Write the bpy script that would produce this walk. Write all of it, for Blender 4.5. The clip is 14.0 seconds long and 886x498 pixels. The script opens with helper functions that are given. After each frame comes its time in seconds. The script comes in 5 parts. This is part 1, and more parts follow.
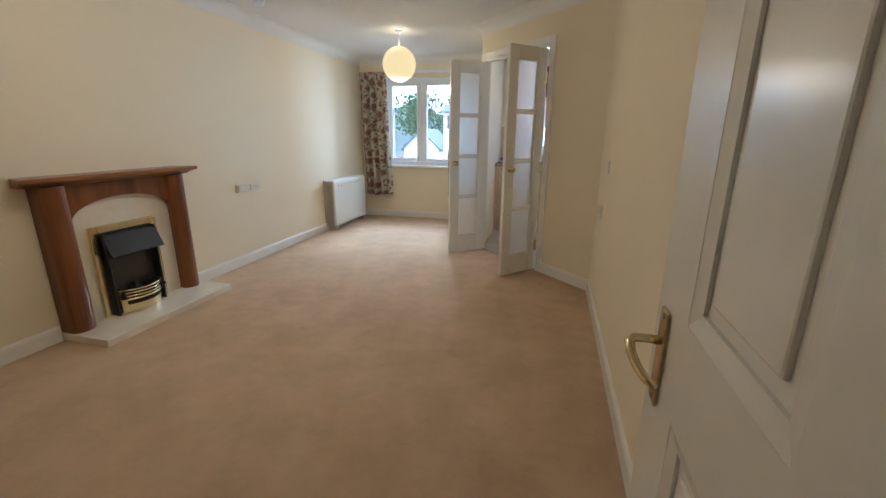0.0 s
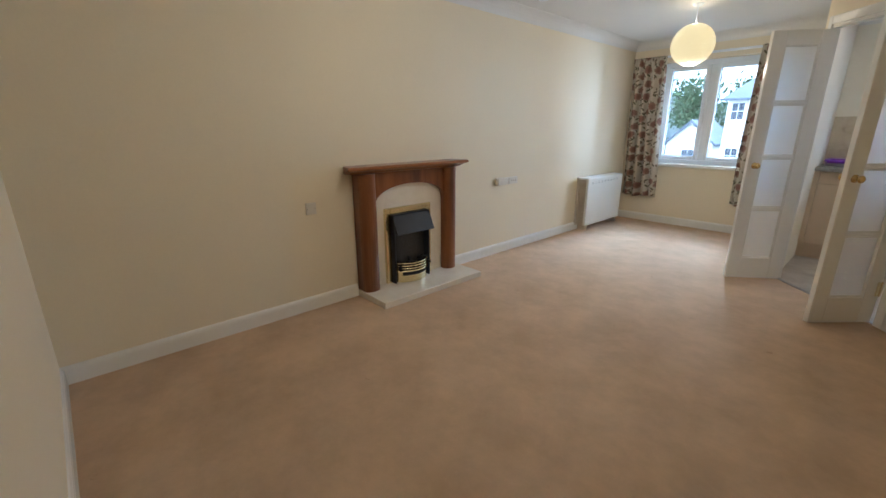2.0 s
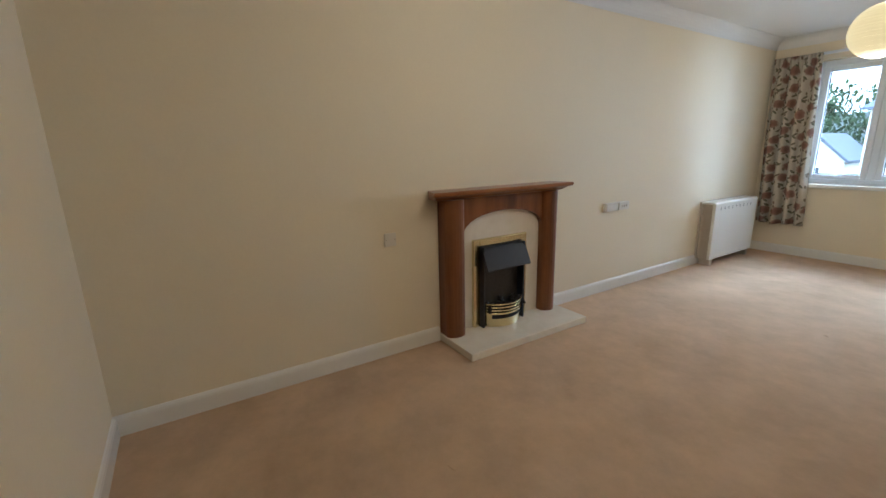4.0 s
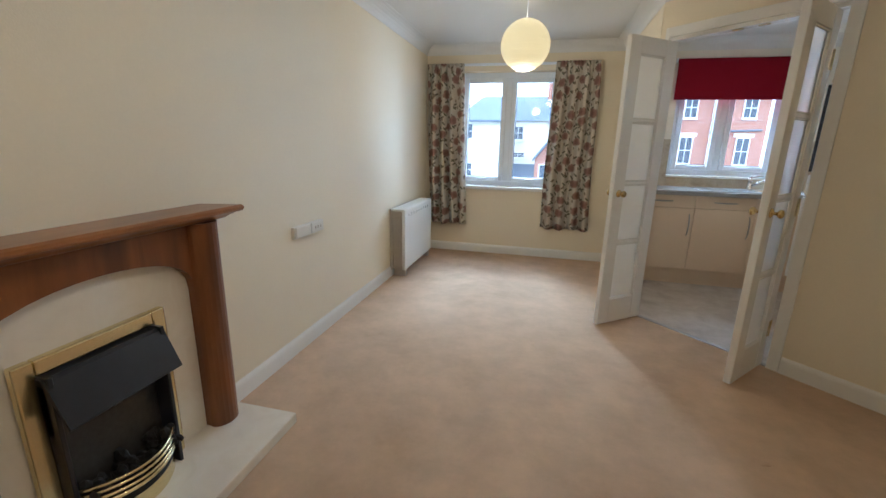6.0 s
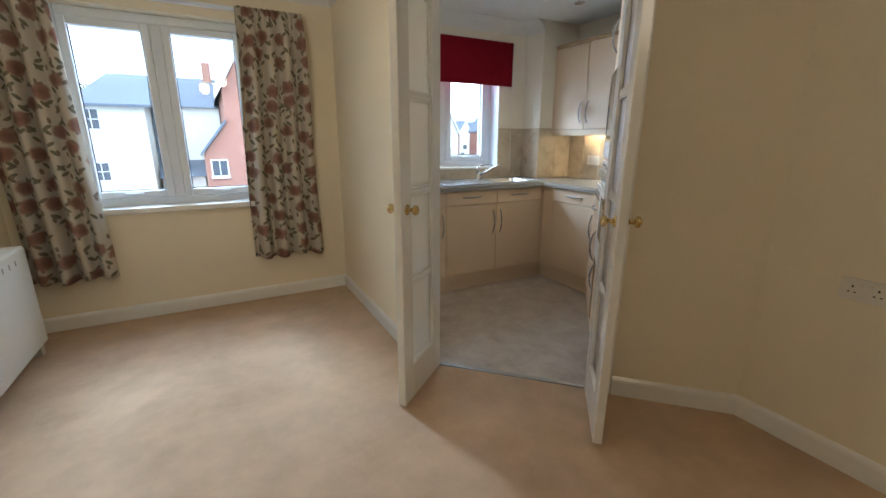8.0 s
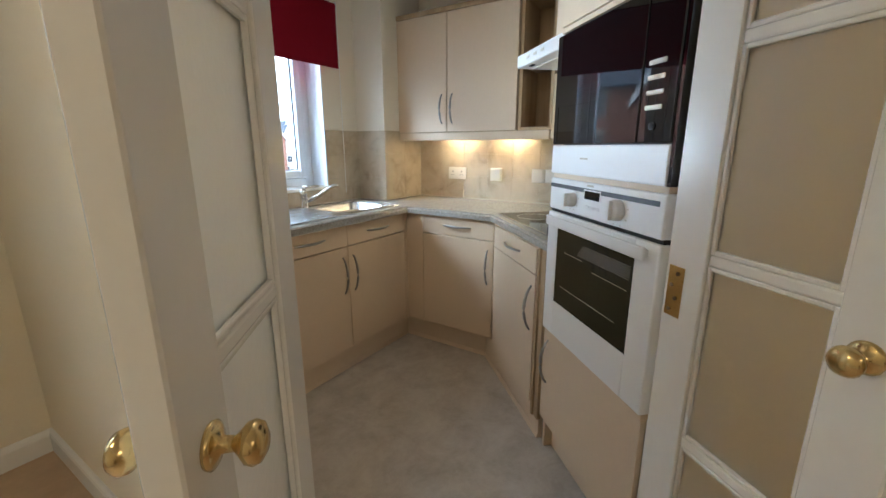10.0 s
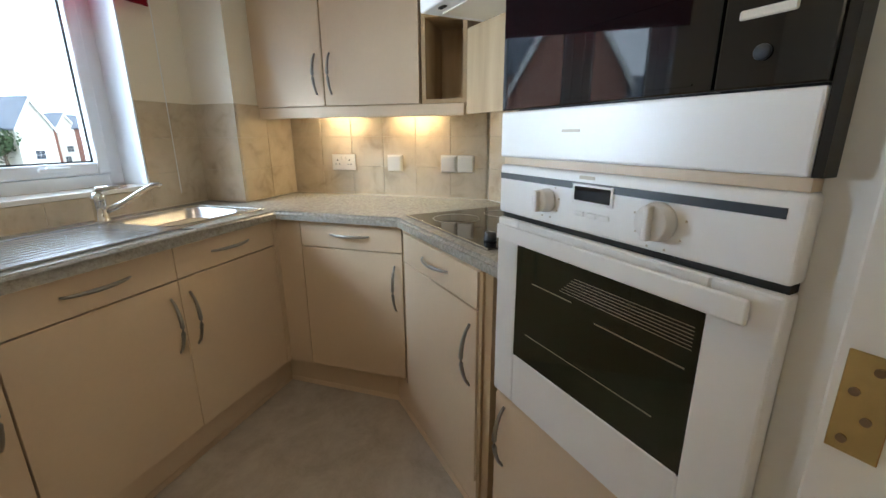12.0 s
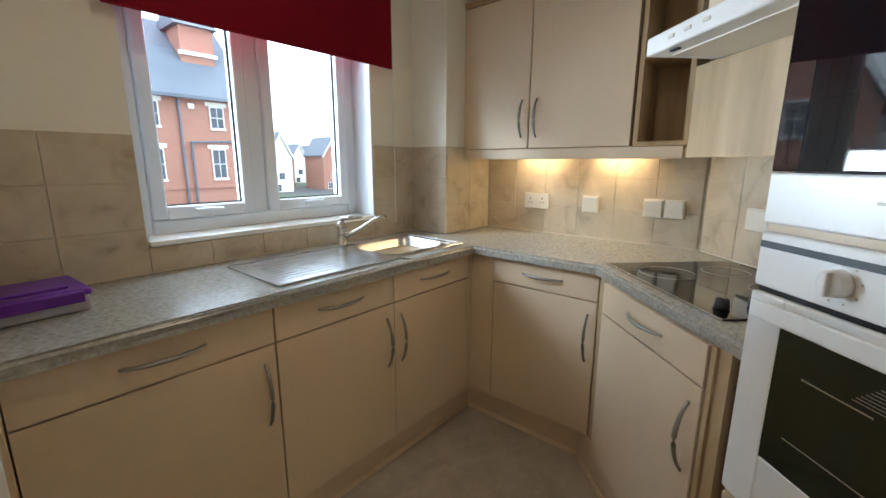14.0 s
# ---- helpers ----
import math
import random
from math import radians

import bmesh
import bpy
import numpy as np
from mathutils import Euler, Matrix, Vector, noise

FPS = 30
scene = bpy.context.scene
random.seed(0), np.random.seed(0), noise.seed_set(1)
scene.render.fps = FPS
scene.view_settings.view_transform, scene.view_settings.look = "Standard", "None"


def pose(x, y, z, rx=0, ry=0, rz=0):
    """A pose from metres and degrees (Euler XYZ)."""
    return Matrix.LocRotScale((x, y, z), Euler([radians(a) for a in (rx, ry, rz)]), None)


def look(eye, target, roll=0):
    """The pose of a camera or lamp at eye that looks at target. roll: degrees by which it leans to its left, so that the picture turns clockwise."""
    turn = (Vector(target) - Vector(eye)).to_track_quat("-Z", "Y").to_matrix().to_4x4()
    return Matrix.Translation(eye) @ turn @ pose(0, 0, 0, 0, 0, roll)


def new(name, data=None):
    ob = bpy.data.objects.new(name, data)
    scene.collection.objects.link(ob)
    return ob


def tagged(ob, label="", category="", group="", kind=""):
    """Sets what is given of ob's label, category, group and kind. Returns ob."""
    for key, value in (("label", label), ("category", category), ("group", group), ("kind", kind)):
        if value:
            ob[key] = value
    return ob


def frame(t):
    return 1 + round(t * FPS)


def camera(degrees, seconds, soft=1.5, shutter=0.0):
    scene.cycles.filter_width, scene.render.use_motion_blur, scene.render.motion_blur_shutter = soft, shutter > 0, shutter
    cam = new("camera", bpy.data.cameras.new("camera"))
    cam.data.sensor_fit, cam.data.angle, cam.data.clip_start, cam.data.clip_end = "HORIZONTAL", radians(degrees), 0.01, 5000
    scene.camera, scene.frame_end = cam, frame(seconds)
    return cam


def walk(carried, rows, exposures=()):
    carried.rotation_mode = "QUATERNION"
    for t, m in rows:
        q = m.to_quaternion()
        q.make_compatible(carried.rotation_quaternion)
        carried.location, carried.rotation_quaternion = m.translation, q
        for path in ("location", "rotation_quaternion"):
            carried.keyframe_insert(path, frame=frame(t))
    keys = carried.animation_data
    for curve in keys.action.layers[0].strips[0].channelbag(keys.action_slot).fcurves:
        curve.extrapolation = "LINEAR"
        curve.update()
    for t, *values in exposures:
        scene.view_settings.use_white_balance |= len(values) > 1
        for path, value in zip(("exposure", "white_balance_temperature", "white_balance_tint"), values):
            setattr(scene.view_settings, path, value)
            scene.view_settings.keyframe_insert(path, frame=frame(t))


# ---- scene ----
cam = camera(93.8, 14.0)
PATH = [
    (0, (0.063, 0.234, 1.26), (-0.42, 2.1, 0.729), 0.4),
    (0.5, (-0.005, 0.284, 1.272), (-0.672, 2.088, 0.725), 0.9),
    (1, (-0.033, 0.307, 1.278), (-0.943, 1.997, 0.716), 0.7),
    (1.5, (-0.091, 0.319, 1.274), (-1.24, 1.847, 0.686), 0.7),
    (2, (-0.134, 0.332, 1.281), (-1.542, 1.636, 0.716), -0.1),
    (2.5, (-0.166, 0.332, 1.305), (-1.787, 1.387, 0.798), -1.1),
    (2.7, (-0.191, 0.327, 1.292), (-1.873, 1.3, 0.822), -1.4),
    (4.8, (-1.001, 0.871, 1.254), (-2.533, 2.076, 0.804), -0.9),
    (5, (-1.103, 0.954, 1.256), (-2.528, 2.285, 0.81), -1.0),
    (5.5, (-1.315, 1.183, 1.233), (-2.294, 2.869, 0.785), -1.4),
    (6, (-1.416, 1.466, 1.281), (-1.872, 3.35, 0.788), 1.3),
    (6.5, (-1.542, 1.792, 1.263), (-1.497, 3.737, 0.798), 0.6),
    (7, (-1.605, 2.114, 1.279), (-1.204, 4.012, 0.796), 0.2),
    (7.5, (-1.646, 2.474, 1.299), (-0.986, 4.283, 0.761), 1.6),
    (8, (-1.643, 2.859, 1.279), (-0.725, 4.559, 0.763), 0.2),
    (8.5, (-1.53, 3.204, 1.261), (-0.417, 4.779, 0.729), -0.5),
    (9, (-1.351, 3.518, 1.272), (-0.064, 4.95, 0.731), 0.1),
    (9.2, (-1.293, 3.653, 1.275), (0.078, 5.012, 0.752), -0.1),
    (11.3, (-0.72, 4.48, 1.236), (1.083, 5.191, 0.742), 0.3),
    (11.5, (-0.645, 4.478, 1.232), (1.169, 5.151, 0.728), 0.0),
    (12, (-0.565, 4.47, 1.222), (1.273, 5.058, 0.694), -0.3),
    (12.5, (-0.529, 4.444, 1.219), (1.298, 5.066, 0.695), -0.8),
    (13, (-0.555, 4.496, 1.245), (1.207, 5.309, 0.759), -0.7),
    (13.5, (-0.59, 4.565, 1.274), (1.042, 5.636, 0.838), -0.3),
    (14, (-0.629, 4.601, 1.287), (0.87, 5.86, 0.882), 0.2),
]
walk(cam, [(t, look(eye, target, roll)) for t, eye, target, roll in PATH],
     [(0, 0.44, 5450, 10), (2.5, 0.44, 5250, 10), (5, 0.25, 5450, 10), (6, 0.33, 5300, 10), (7, 0.08, 5200, 10), (8, 0.1, 5800, 10), (9.2, 0.2, 5850, 10), (11.3, 0.1, 6250, 10), (14, -0.05, 6450, 10)])

# ---- world and light ----
SUN_EL, SUN_AZ = radians(35), radians(200)
world = bpy.data.worlds.new("overcast")
scene.world = world
world.use_nodes = True
wn, wl = world.node_tree.nodes, world.node_tree.links
sky = wn.new("ShaderNodeTexSky")
sky.sky_type, sky.sun_disc, sky.sun_elevation, sky.sun_rotation = "NISHITA", False, SUN_EL, SUN_AZ
sky.air_density, sky.dust_density, sky.ozone_density = 1.0, 4.0, 1.0
grey = wn.new("ShaderNodeMix")
grey.data_type = "RGBA"
grey.inputs[0].default_value = 0.9
grey.inputs[7].default_value = (25.0, 31.0, 37.0, 1)
wl.new(sky.outputs[0], grey.inputs[6])
wl.new(grey.outputs[2], wn["Background"].inputs[0])
wn["Background"].inputs[1].default_value = 0.15
sun = new("sun", bpy.data.lights.new("sun", "SUN"))
sun.data.energy, sun.data.angle, sun.data.color = 0.6, radians(20), (1.0, 0.96, 0.9)
sun.matrix_basis = look((0, 0, 30), (6, 14, 0))


BULB = (1.0, 0.80, 0.54)


def bulb(name, place, watts, radius=0.05):
    lamp = new(name, bpy.data.lights.new(name, "POINT"))
    lamp.data.energy, lamp.data.color, lamp.data.shadow_soft_size = watts, BULB, radius
    lamp.location = place
    return lamp


# lamps just under and over the closed shade stand in for its bulb
bulb("lantern_bulb", (-1.645, 4.865, 1.775), 7)
bulb("lantern_halo_lamp", (-1.645, 4.865, 2.20), 0.8, 0.03)
# assumed lamp, out of view, added to brighten the entrance end
bulb("entrance_fill_bulb", (-1.42, 2.0, 2.19), 14, 0.12)


# stand-in lamps for sky light above and beside each window, clear of the view
def area_lamp(name, eye, target, wide, high, watts, colour=(0.66, 0.84, 1.0), spread=180):
    lamp = bpy.data.lights.new(name, "AREA")
    lamp.shape, lamp.size, lamp.size_y, lamp.energy, lamp.color = "RECTANGLE", wide, high, watts, colour
    lamp.spread = radians(spread)
    ob = new(name, lamp)
    ob.matrix_basis = look(eye, target)
    return ob


area_lamp("lounge_skylight", (-2.15, 9.2, 3.55), (-1.9, 4.0, 0.0), 1.2, 1.2, 300)
area_lamp("lounge_side_skylight", (-0.83, 9.0, 1.45), (-2.8, 4.3, 0.9), 0.45, 1.5, 75)
area_lamp("kitchen_skylight", (0.3, 7.35, 3.0), (0.3, 5.2, 0.6), 1.7, 1.1, 60)
# hidden lamp added low beside the window to brighten the oven front
area_lamp("kitchen_oven_fill", (-0.26, 9.0, 1.10), (0.3, 4.4, 1.0), 0.7, 0.62, 36, spread=75)
# unseen warm fill lamp, added for the kitchen fronts, floor and oven
spot = area_lamp("kitchen_warm_fill", (0.02, 5.22, 2.295), (0.02, 5.23, 0.0), 0.07, 0.07, 3.5, (1.0, 0.82, 0.60))
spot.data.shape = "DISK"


# ---- materials ----
def mat(name, col, rough=0.6, metal=0.0, var=0.05, scale=3.0, fine=60.0, bump=0.0, bscale=200.0, spec=0.4, coat=0.0, piece=0.0):
    """A surface with broad and fine variation of its colour, and fine relief."""
    m = bpy.data.materials.new(name)
    m.use_nodes = True
    n, l = m.node_tree.nodes, m.node_tree.links
    b = n["Principled BSDF"]
    b.inputs["Roughness"].default_value, b.inputs["Metallic"].default_value = rough, metal
    b.inputs["Specular IOR Level"].default_value, b.inputs["Coat Weight"].default_value = spec, coat
    pos = n.new("ShaderNodeNewGeometry").outputs["Position"]
    broad, grain = n.new("ShaderNodeTexNoise"), n.new("ShaderNodeTexNoise")
    broad.inputs["Scale"].default_value, grain.inputs["Scale"].default_value = scale, fine
    broad.inputs["Detail"].default_value = 4
    l.new(pos, broad.inputs["Vector"]), l.new(pos, grain.inputs["Vector"])
    total = n.new("ShaderNodeMath")
    total.operation = "ADD"
    l.new(broad.outputs["Fac"], total.inputs[0]), l.new(grain.outputs["Fac"], total.inputs[1])
    last = total.outputs[0]
    if piece:
        info, mul = n.new("ShaderNodeObjectInfo"), n.new("ShaderNodeMath")
        mul.operation = "MULTIPLY_ADD"
        l.new(info.outputs["Random"], mul.inputs[0])
        mul.inputs[1].default_value = piece
        l.new(last, mul.inputs[2])
        last = mul.outputs[0]
    ramp = n.new("ShaderNodeMapRange")
    ramp.inputs["From Min"].default_value, ramp.inputs["From Max"].default_value = 0.6, 1.4 + piece
    ramp.inputs["To Min"].default_value, ramp.inputs["To Max"].default_value = 1 - var, 1 + var
    l.new(last, ramp.inputs["Value"])
    mix = n.new("ShaderNodeMix")
    mix.data_type, mix.blend_type = "RGBA", "MULTIPLY"
    mix.inputs[0].default_value, mix.inputs[6].default_value = 1.0, (*col, 1)
    l.new(ramp.outputs[0], mix.inputs[7])
    l.new(mix.outputs[2], b.inputs["Base Color"])
    if bump:
        tex, rel = n.new("ShaderNodeTexNoise"), n.new("ShaderNodeBump")
        tex.inputs["Scale"].default_value, rel.inputs["Strength"].default_value = bscale, bump
        rel.inputs["Distance"].default_value = 0.004
        l.new(pos, tex.inputs["Vector"]), l.new(tex.outputs["Fac"], rel.inputs["Height"]), l.new(rel.outputs[0], b.inputs["Normal"])
    return m


def nodes_of(m):
    return m.node_tree.nodes, m.node_tree.links, m.node_tree.nodes["Principled BSDF"]


def blotched(m, cols, at, scale, stretch=(1, 1, 1), detail=6.0, rough=0.6, distort=0.0):
    """Colours laid over a stretched noise."""
    n, l, b = nodes_of(m)
    geo, mp, tex, ramp = n.new("ShaderNodeNewGeometry"), n.new("ShaderNodeMapping"), n.new("ShaderNodeTexNoise"), n.new("ShaderNodeValToRGB")
    mp.inputs["Scale"].default_value = stretch
    tex.inputs["Scale"].default_value, tex.inputs["Detail"].default_value = scale, detail
    tex.inputs["Roughness"].default_value, tex.inputs["Distortion"].default_value = rough, distort
    l.new(geo.outputs["Position"], mp.inputs["Vector"]), l.new(mp.outputs[0], tex.inputs["Vector"]), l.new(tex.outputs["Fac"], ramp.inputs["Fac"])
    while len(ramp.color_ramp.elements) < len(cols):
        ramp.color_ramp.elements.new(0.5)
    for e, c, p in zip(ramp.color_ramp.elements, cols, at):
        e.position, e.color = p, (*c, 1)
    l.new(ramp.outputs["Color"], b.inputs["Base Color"])
    return m


WALL = mat("cream_wall_paint", (0.81, 0.725, 0.555), 0.75, var=0.02, scale=1.2, fine=90, bump=0.12, bscale=160)
KWALL = mat("pale_kitchen_paint", (0.82, 0.77, 0.66), 0.7, var=0.02, scale=1.2, fine=90, bump=0.1, bscale=160)
CEIL = mat("white_ceiling_paint", (0.76, 0.75, 0.72), 0.85, var=0.02, scale=1.0, fine=120, bump=0.2, bscale=120)
GLOSS = mat("white_gloss_paint", (0.84, 0.825, 0.78), 0.22, var=0.015, scale=2, fine=30, bump=0.04, bscale=25, spec=0.5)
UPVC = mat("white_upvc", (0.80, 0.85, 0.91), 0.28, var=0.015, scale=2, fine=40)
PLASTIC = mat("cream_white_plastic", (0.74, 0.70, 0.62), 0.35, var=0.02, scale=5, fine=60)
# near-black for solid pieces that draw the shade inside holes, slots and gaps
SLOT_SHADE = mat("slot_shade", (0.02, 0.02, 0.02), 0.8, var=0.1)
CARPET = blotched(mat("beige_brown_carpet", (0.4, 0.26, 0.16), 0.97, bump=0.9, bscale=420, spec=0.1), [(0.48, 0.336, 0.222), (0.59, 0.422, 0.283), (0.64, 0.460, 0.311), (0.68, 0.494, 0.336)], (0.22, 0.40, 0.56, 0.75), 1.9, detail=9, rough=0.62)
# worn and trodden patches in the pile
cn, cl, cb = nodes_of(CARPET)
cpos, cno, crm, cmx = cn.new("ShaderNodeNewGeometry"), cn.new("ShaderNodeTexNoise"), cn.new("ShaderNodeMapRange"), cn.new("ShaderNodeMix")
cno.inputs["Scale"].default_value, cno.inputs["Detail"].default_value, cno.inputs["Roughness"].default_value = 3.6, 7, 0.66
crm.inputs["From Min"].default_value, crm.inputs["From Max"].default_value, crm.inputs["To Min"].default_value, crm.inputs["To Max"].default_value = 0.38, 0.62, 0.89, 1.05
cmx.data_type, cmx.blend_type = "RGBA", "MULTIPLY"
cmx.inputs[0].default_value = 1.0
cl.new(cb.inputs["Base Color"].links[0].from_socket, cmx.inputs[6])
cl.new(cpos.outputs["Position"], cno.inputs["Vector"]), cl.new(cno.outputs["Fac"], crm.inputs["Value"]), cl.new(crm.outputs[0], cmx.inputs[7])
cl.new(cmx.outputs[2], cb.inputs["Base Color"])
VINYL = blotched(mat("grey_beige_vinyl", (0.4, 0.35, 0.3), 0.38, bump=0.08, bscale=60, spec=0.4), [(0.34, 0.29, 0.235), (0.44, 0.385, 0.32), (0.50, 0.445, 0.38), (0.57, 0.52, 0.45)], (0.28, 0.45, 0.56, 0.72), 5.5, detail=12, rough=0.72, distort=0.25)
MAHOGANY = blotched(mat("red_brown_mahogany", (0.3, 0.1, 0.04), 0.3, bump=0.06, bscale=80, spec=0.5, coat=0.25), [(0.115, 0.034, 0.009), (0.20, 0.066, 0.017), (0.275, 0.10, 0.028)], (0.3, 0.5, 0.7), 9, stretch=(1, 1, 0.12), detail=8, rough=0.6, distort=0.4)
MAHOGANY_SHELF = blotched(mat("red_brown_mahogany_shelf", (0.3, 0.1, 0.04), 0.28, bump=0.06, bscale=80, spec=0.5, coat=0.3), [(0.14, 0.046, 0.012), (0.24, 0.088, 0.024), (0.32, 0.13, 0.04)], (0.3, 0.5, 0.7), 9, stretch=(1, 0.12, 1), detail=8, rough=0.6, distort=0.4)
MARBLE = blotched(mat("cream_polished_marble", (0.8, 0.7, 0.55), 0.12, spec=0.55, coat=0.2), [(0.77, 0.705, 0.60), (0.81, 0.75, 0.645), (0.84, 0.785, 0.69)], (0.3, 0.5, 0.7), 7, detail=9, distort=1.2)
BRASS = mat("polished_brass", (0.66, 0.50, 0.23), 0.2, 1.0, var=0.08, scale=12, fine=90)
PALEBRASS = mat("pale_polished_brass", (0.78, 0.68, 0.40), 0.25, 1.0, var=0.06, scale=12, fine=90)
AGED = mat("aged_brass", (0.66, 0.55, 0.33), 0.2, 1.0, var=0.12, scale=12, fine=90)
STEEL = mat("brushed_steel", (0.60, 0.60, 0.60), 0.26, 1.0, var=0.06, scale=10, fine=200)
NICKEL = mat("satin_nickel", (0.36, 0.35, 0.33), 0.3, 1.0, var=0.06, scale=10, fine=200)
CHROME = mat("chrome", (0.78, 0.78, 0.78), 0.1, 1.0, var=0.03)
BLACKMETAL = mat("matt_black_metal", (0.016, 0.019, 0.027), 0.38, 0.0, var=0.15, scale=20, fine=150, spec=0.5)
COAL = mat("black_coal", (0.015, 0.014, 0.013), 0.8, var=0.5, scale=30, fine=120, bump=0.8, bscale=80)
SMOKED = mat("smoked_fire_back", (0.05, 0.05, 0.05), 0.25, 0.0, var=0.2, scale=6)
HEATER = mat("white_enamel_heater", (0.80, 0.80, 0.76), 0.32, var=0.015, scale=3)
HEATSIDE = mat("grey_beige_heater_side", (0.54, 0.48, 0.40), 0.5, var=0.06, scale=6)
UNIT = mat("cream_matt_unit_front", (0.68, 0.535, 0.38), 0.42, var=0.02, scale=2.5, fine=60, spec=0.4)
CARCASS = blotched(mat("light_oak_carcass", (0.5, 0.36, 0.2), 0.5), [(0.30, 0.20, 0.10), (0.42, 0.29, 0.16), (0.50, 0.36, 0.21)], (0.3, 0.5, 0.7), 8, stretch=(1, 1, 0.1), detail=7)
HEATSLOT = mat("shadowed_vent_slot", (0.12, 0.12, 0.12), 0.7, var=0.1)
EDGE = mat("brown_unit_edge", (0.20, 0.13, 0.07), 0.6, var=0.08)
WORKTOP = blotched(mat("grey_speckled_worktop", (0.4, 0.38, 0.34), 0.27, bump=0.03, bscale=150, spec=0.75), [(0.22, 0.205, 0.18), (0.33, 0.315, 0.285), (0.39, 0.375, 0.34), (0.47, 0.455, 0.42)], (0.3, 0.45, 0.56, 0.7), 75, detail=6, rough=0.7)
TILE = blotched(mat("mottled_beige_tile", (0.6, 0.5, 0.36), 0.2, bump=0.05, bscale=40, spec=0.5), [(0.40, 0.32, 0.23), (0.52, 0.435, 0.32), (0.57, 0.485, 0.365), (0.61, 0.525, 0.40)], (0.28, 0.42, 0.55, 0.75), 9, detail=7, rough=0.55, distort=0.6)
GROUT = mat("pale_grout", (0.55, 0.48, 0.38), 0.9, var=0.05)
APPLIANCE = mat("white_appliance_enamel", (0.84, 0.84, 0.83), 0.33, var=0.01, spec=0.45)
BLACKGLASS = mat("black_glass", (0.006, 0.006, 0.007), 0.03, var=0.1, spec=0.6)
OVENGLASS = mat("dark_green_oven_glass", (0.012, 0.016, 0.009), 0.05, var=0.2, spec=0.5)
RED = mat("deep_red_blind_fabric", (0.20, 0.006, 0.016), 0.85, var=0.08, scale=3, fine=400, bump=0.2, bscale=600, spec=0.1)
PURPLE = mat("purple_plastic", (0.14, 0.025, 0.30), 0.35, var=0.04)
PALETRAY = mat("translucent_grey_plastic", (0.48, 0.44, 0.46), 0.35, var=0.04)
RUBBER = mat("dark_rubber", (0.03, 0.03, 0.03), 0.7, var=0.1)


def make_glass(name, rough, colour=(1, 1, 1)):
    m = bpy.data.materials.new(name)
    m.use_nodes = True
    b = m.node_tree.nodes["Principled BSDF"]
    b.inputs["Base Color"].default_value = (*colour, 1)
    b.inputs["Roughness"].default_value, b.inputs["Transmission Weight"].default_value, b.inputs["IOR"].default_value = rough, 1.0, 1.45
    return m


GLASS = make_glass("clear_window_glass", 0.0)
FROST = make_glass("frosted_door_glass", 0.5, (0.99, 1.0, 0.99))
fn, fl, fb = nodes_of(FROST)
ft, fbump, fg = fn.new("ShaderNodeTexNoise"), fn.new("ShaderNodeBump"), fn.new("ShaderNodeNewGeometry")
ft.inputs["Scale"].default_value, fbump.inputs["Strength"].default_value, fbump.inputs["Distance"].default_value = 55, 0.2, 0.003
fl.new(fg.outputs["Position"], ft.inputs["Vector"]), fl.new(ft.outputs["Fac"], fbump.inputs["Height"]), fl.new(fbump.outputs[0], fb.inputs["Normal"])


def glow(name, colour, strength):
    m = bpy.data.materials.new(name)
    m.use_nodes = True
    b = m.node_tree.nodes["Principled BSDF"]
    b.inputs["Base Color"].default_value = (0.8, 0.75, 0.6, 1)
    b.inputs["Emission Color"].default_value, b.inputs["Emission Strength"].default_value = (*colour, 1), strength
    return m


PAPER = glow("lit_paper_shade", (1.0, 0.76, 0.34), 0.52)
TUBE = glow("lit_under_cupboard_lamp", (1.0, 0.76, 0.42), 42.0)


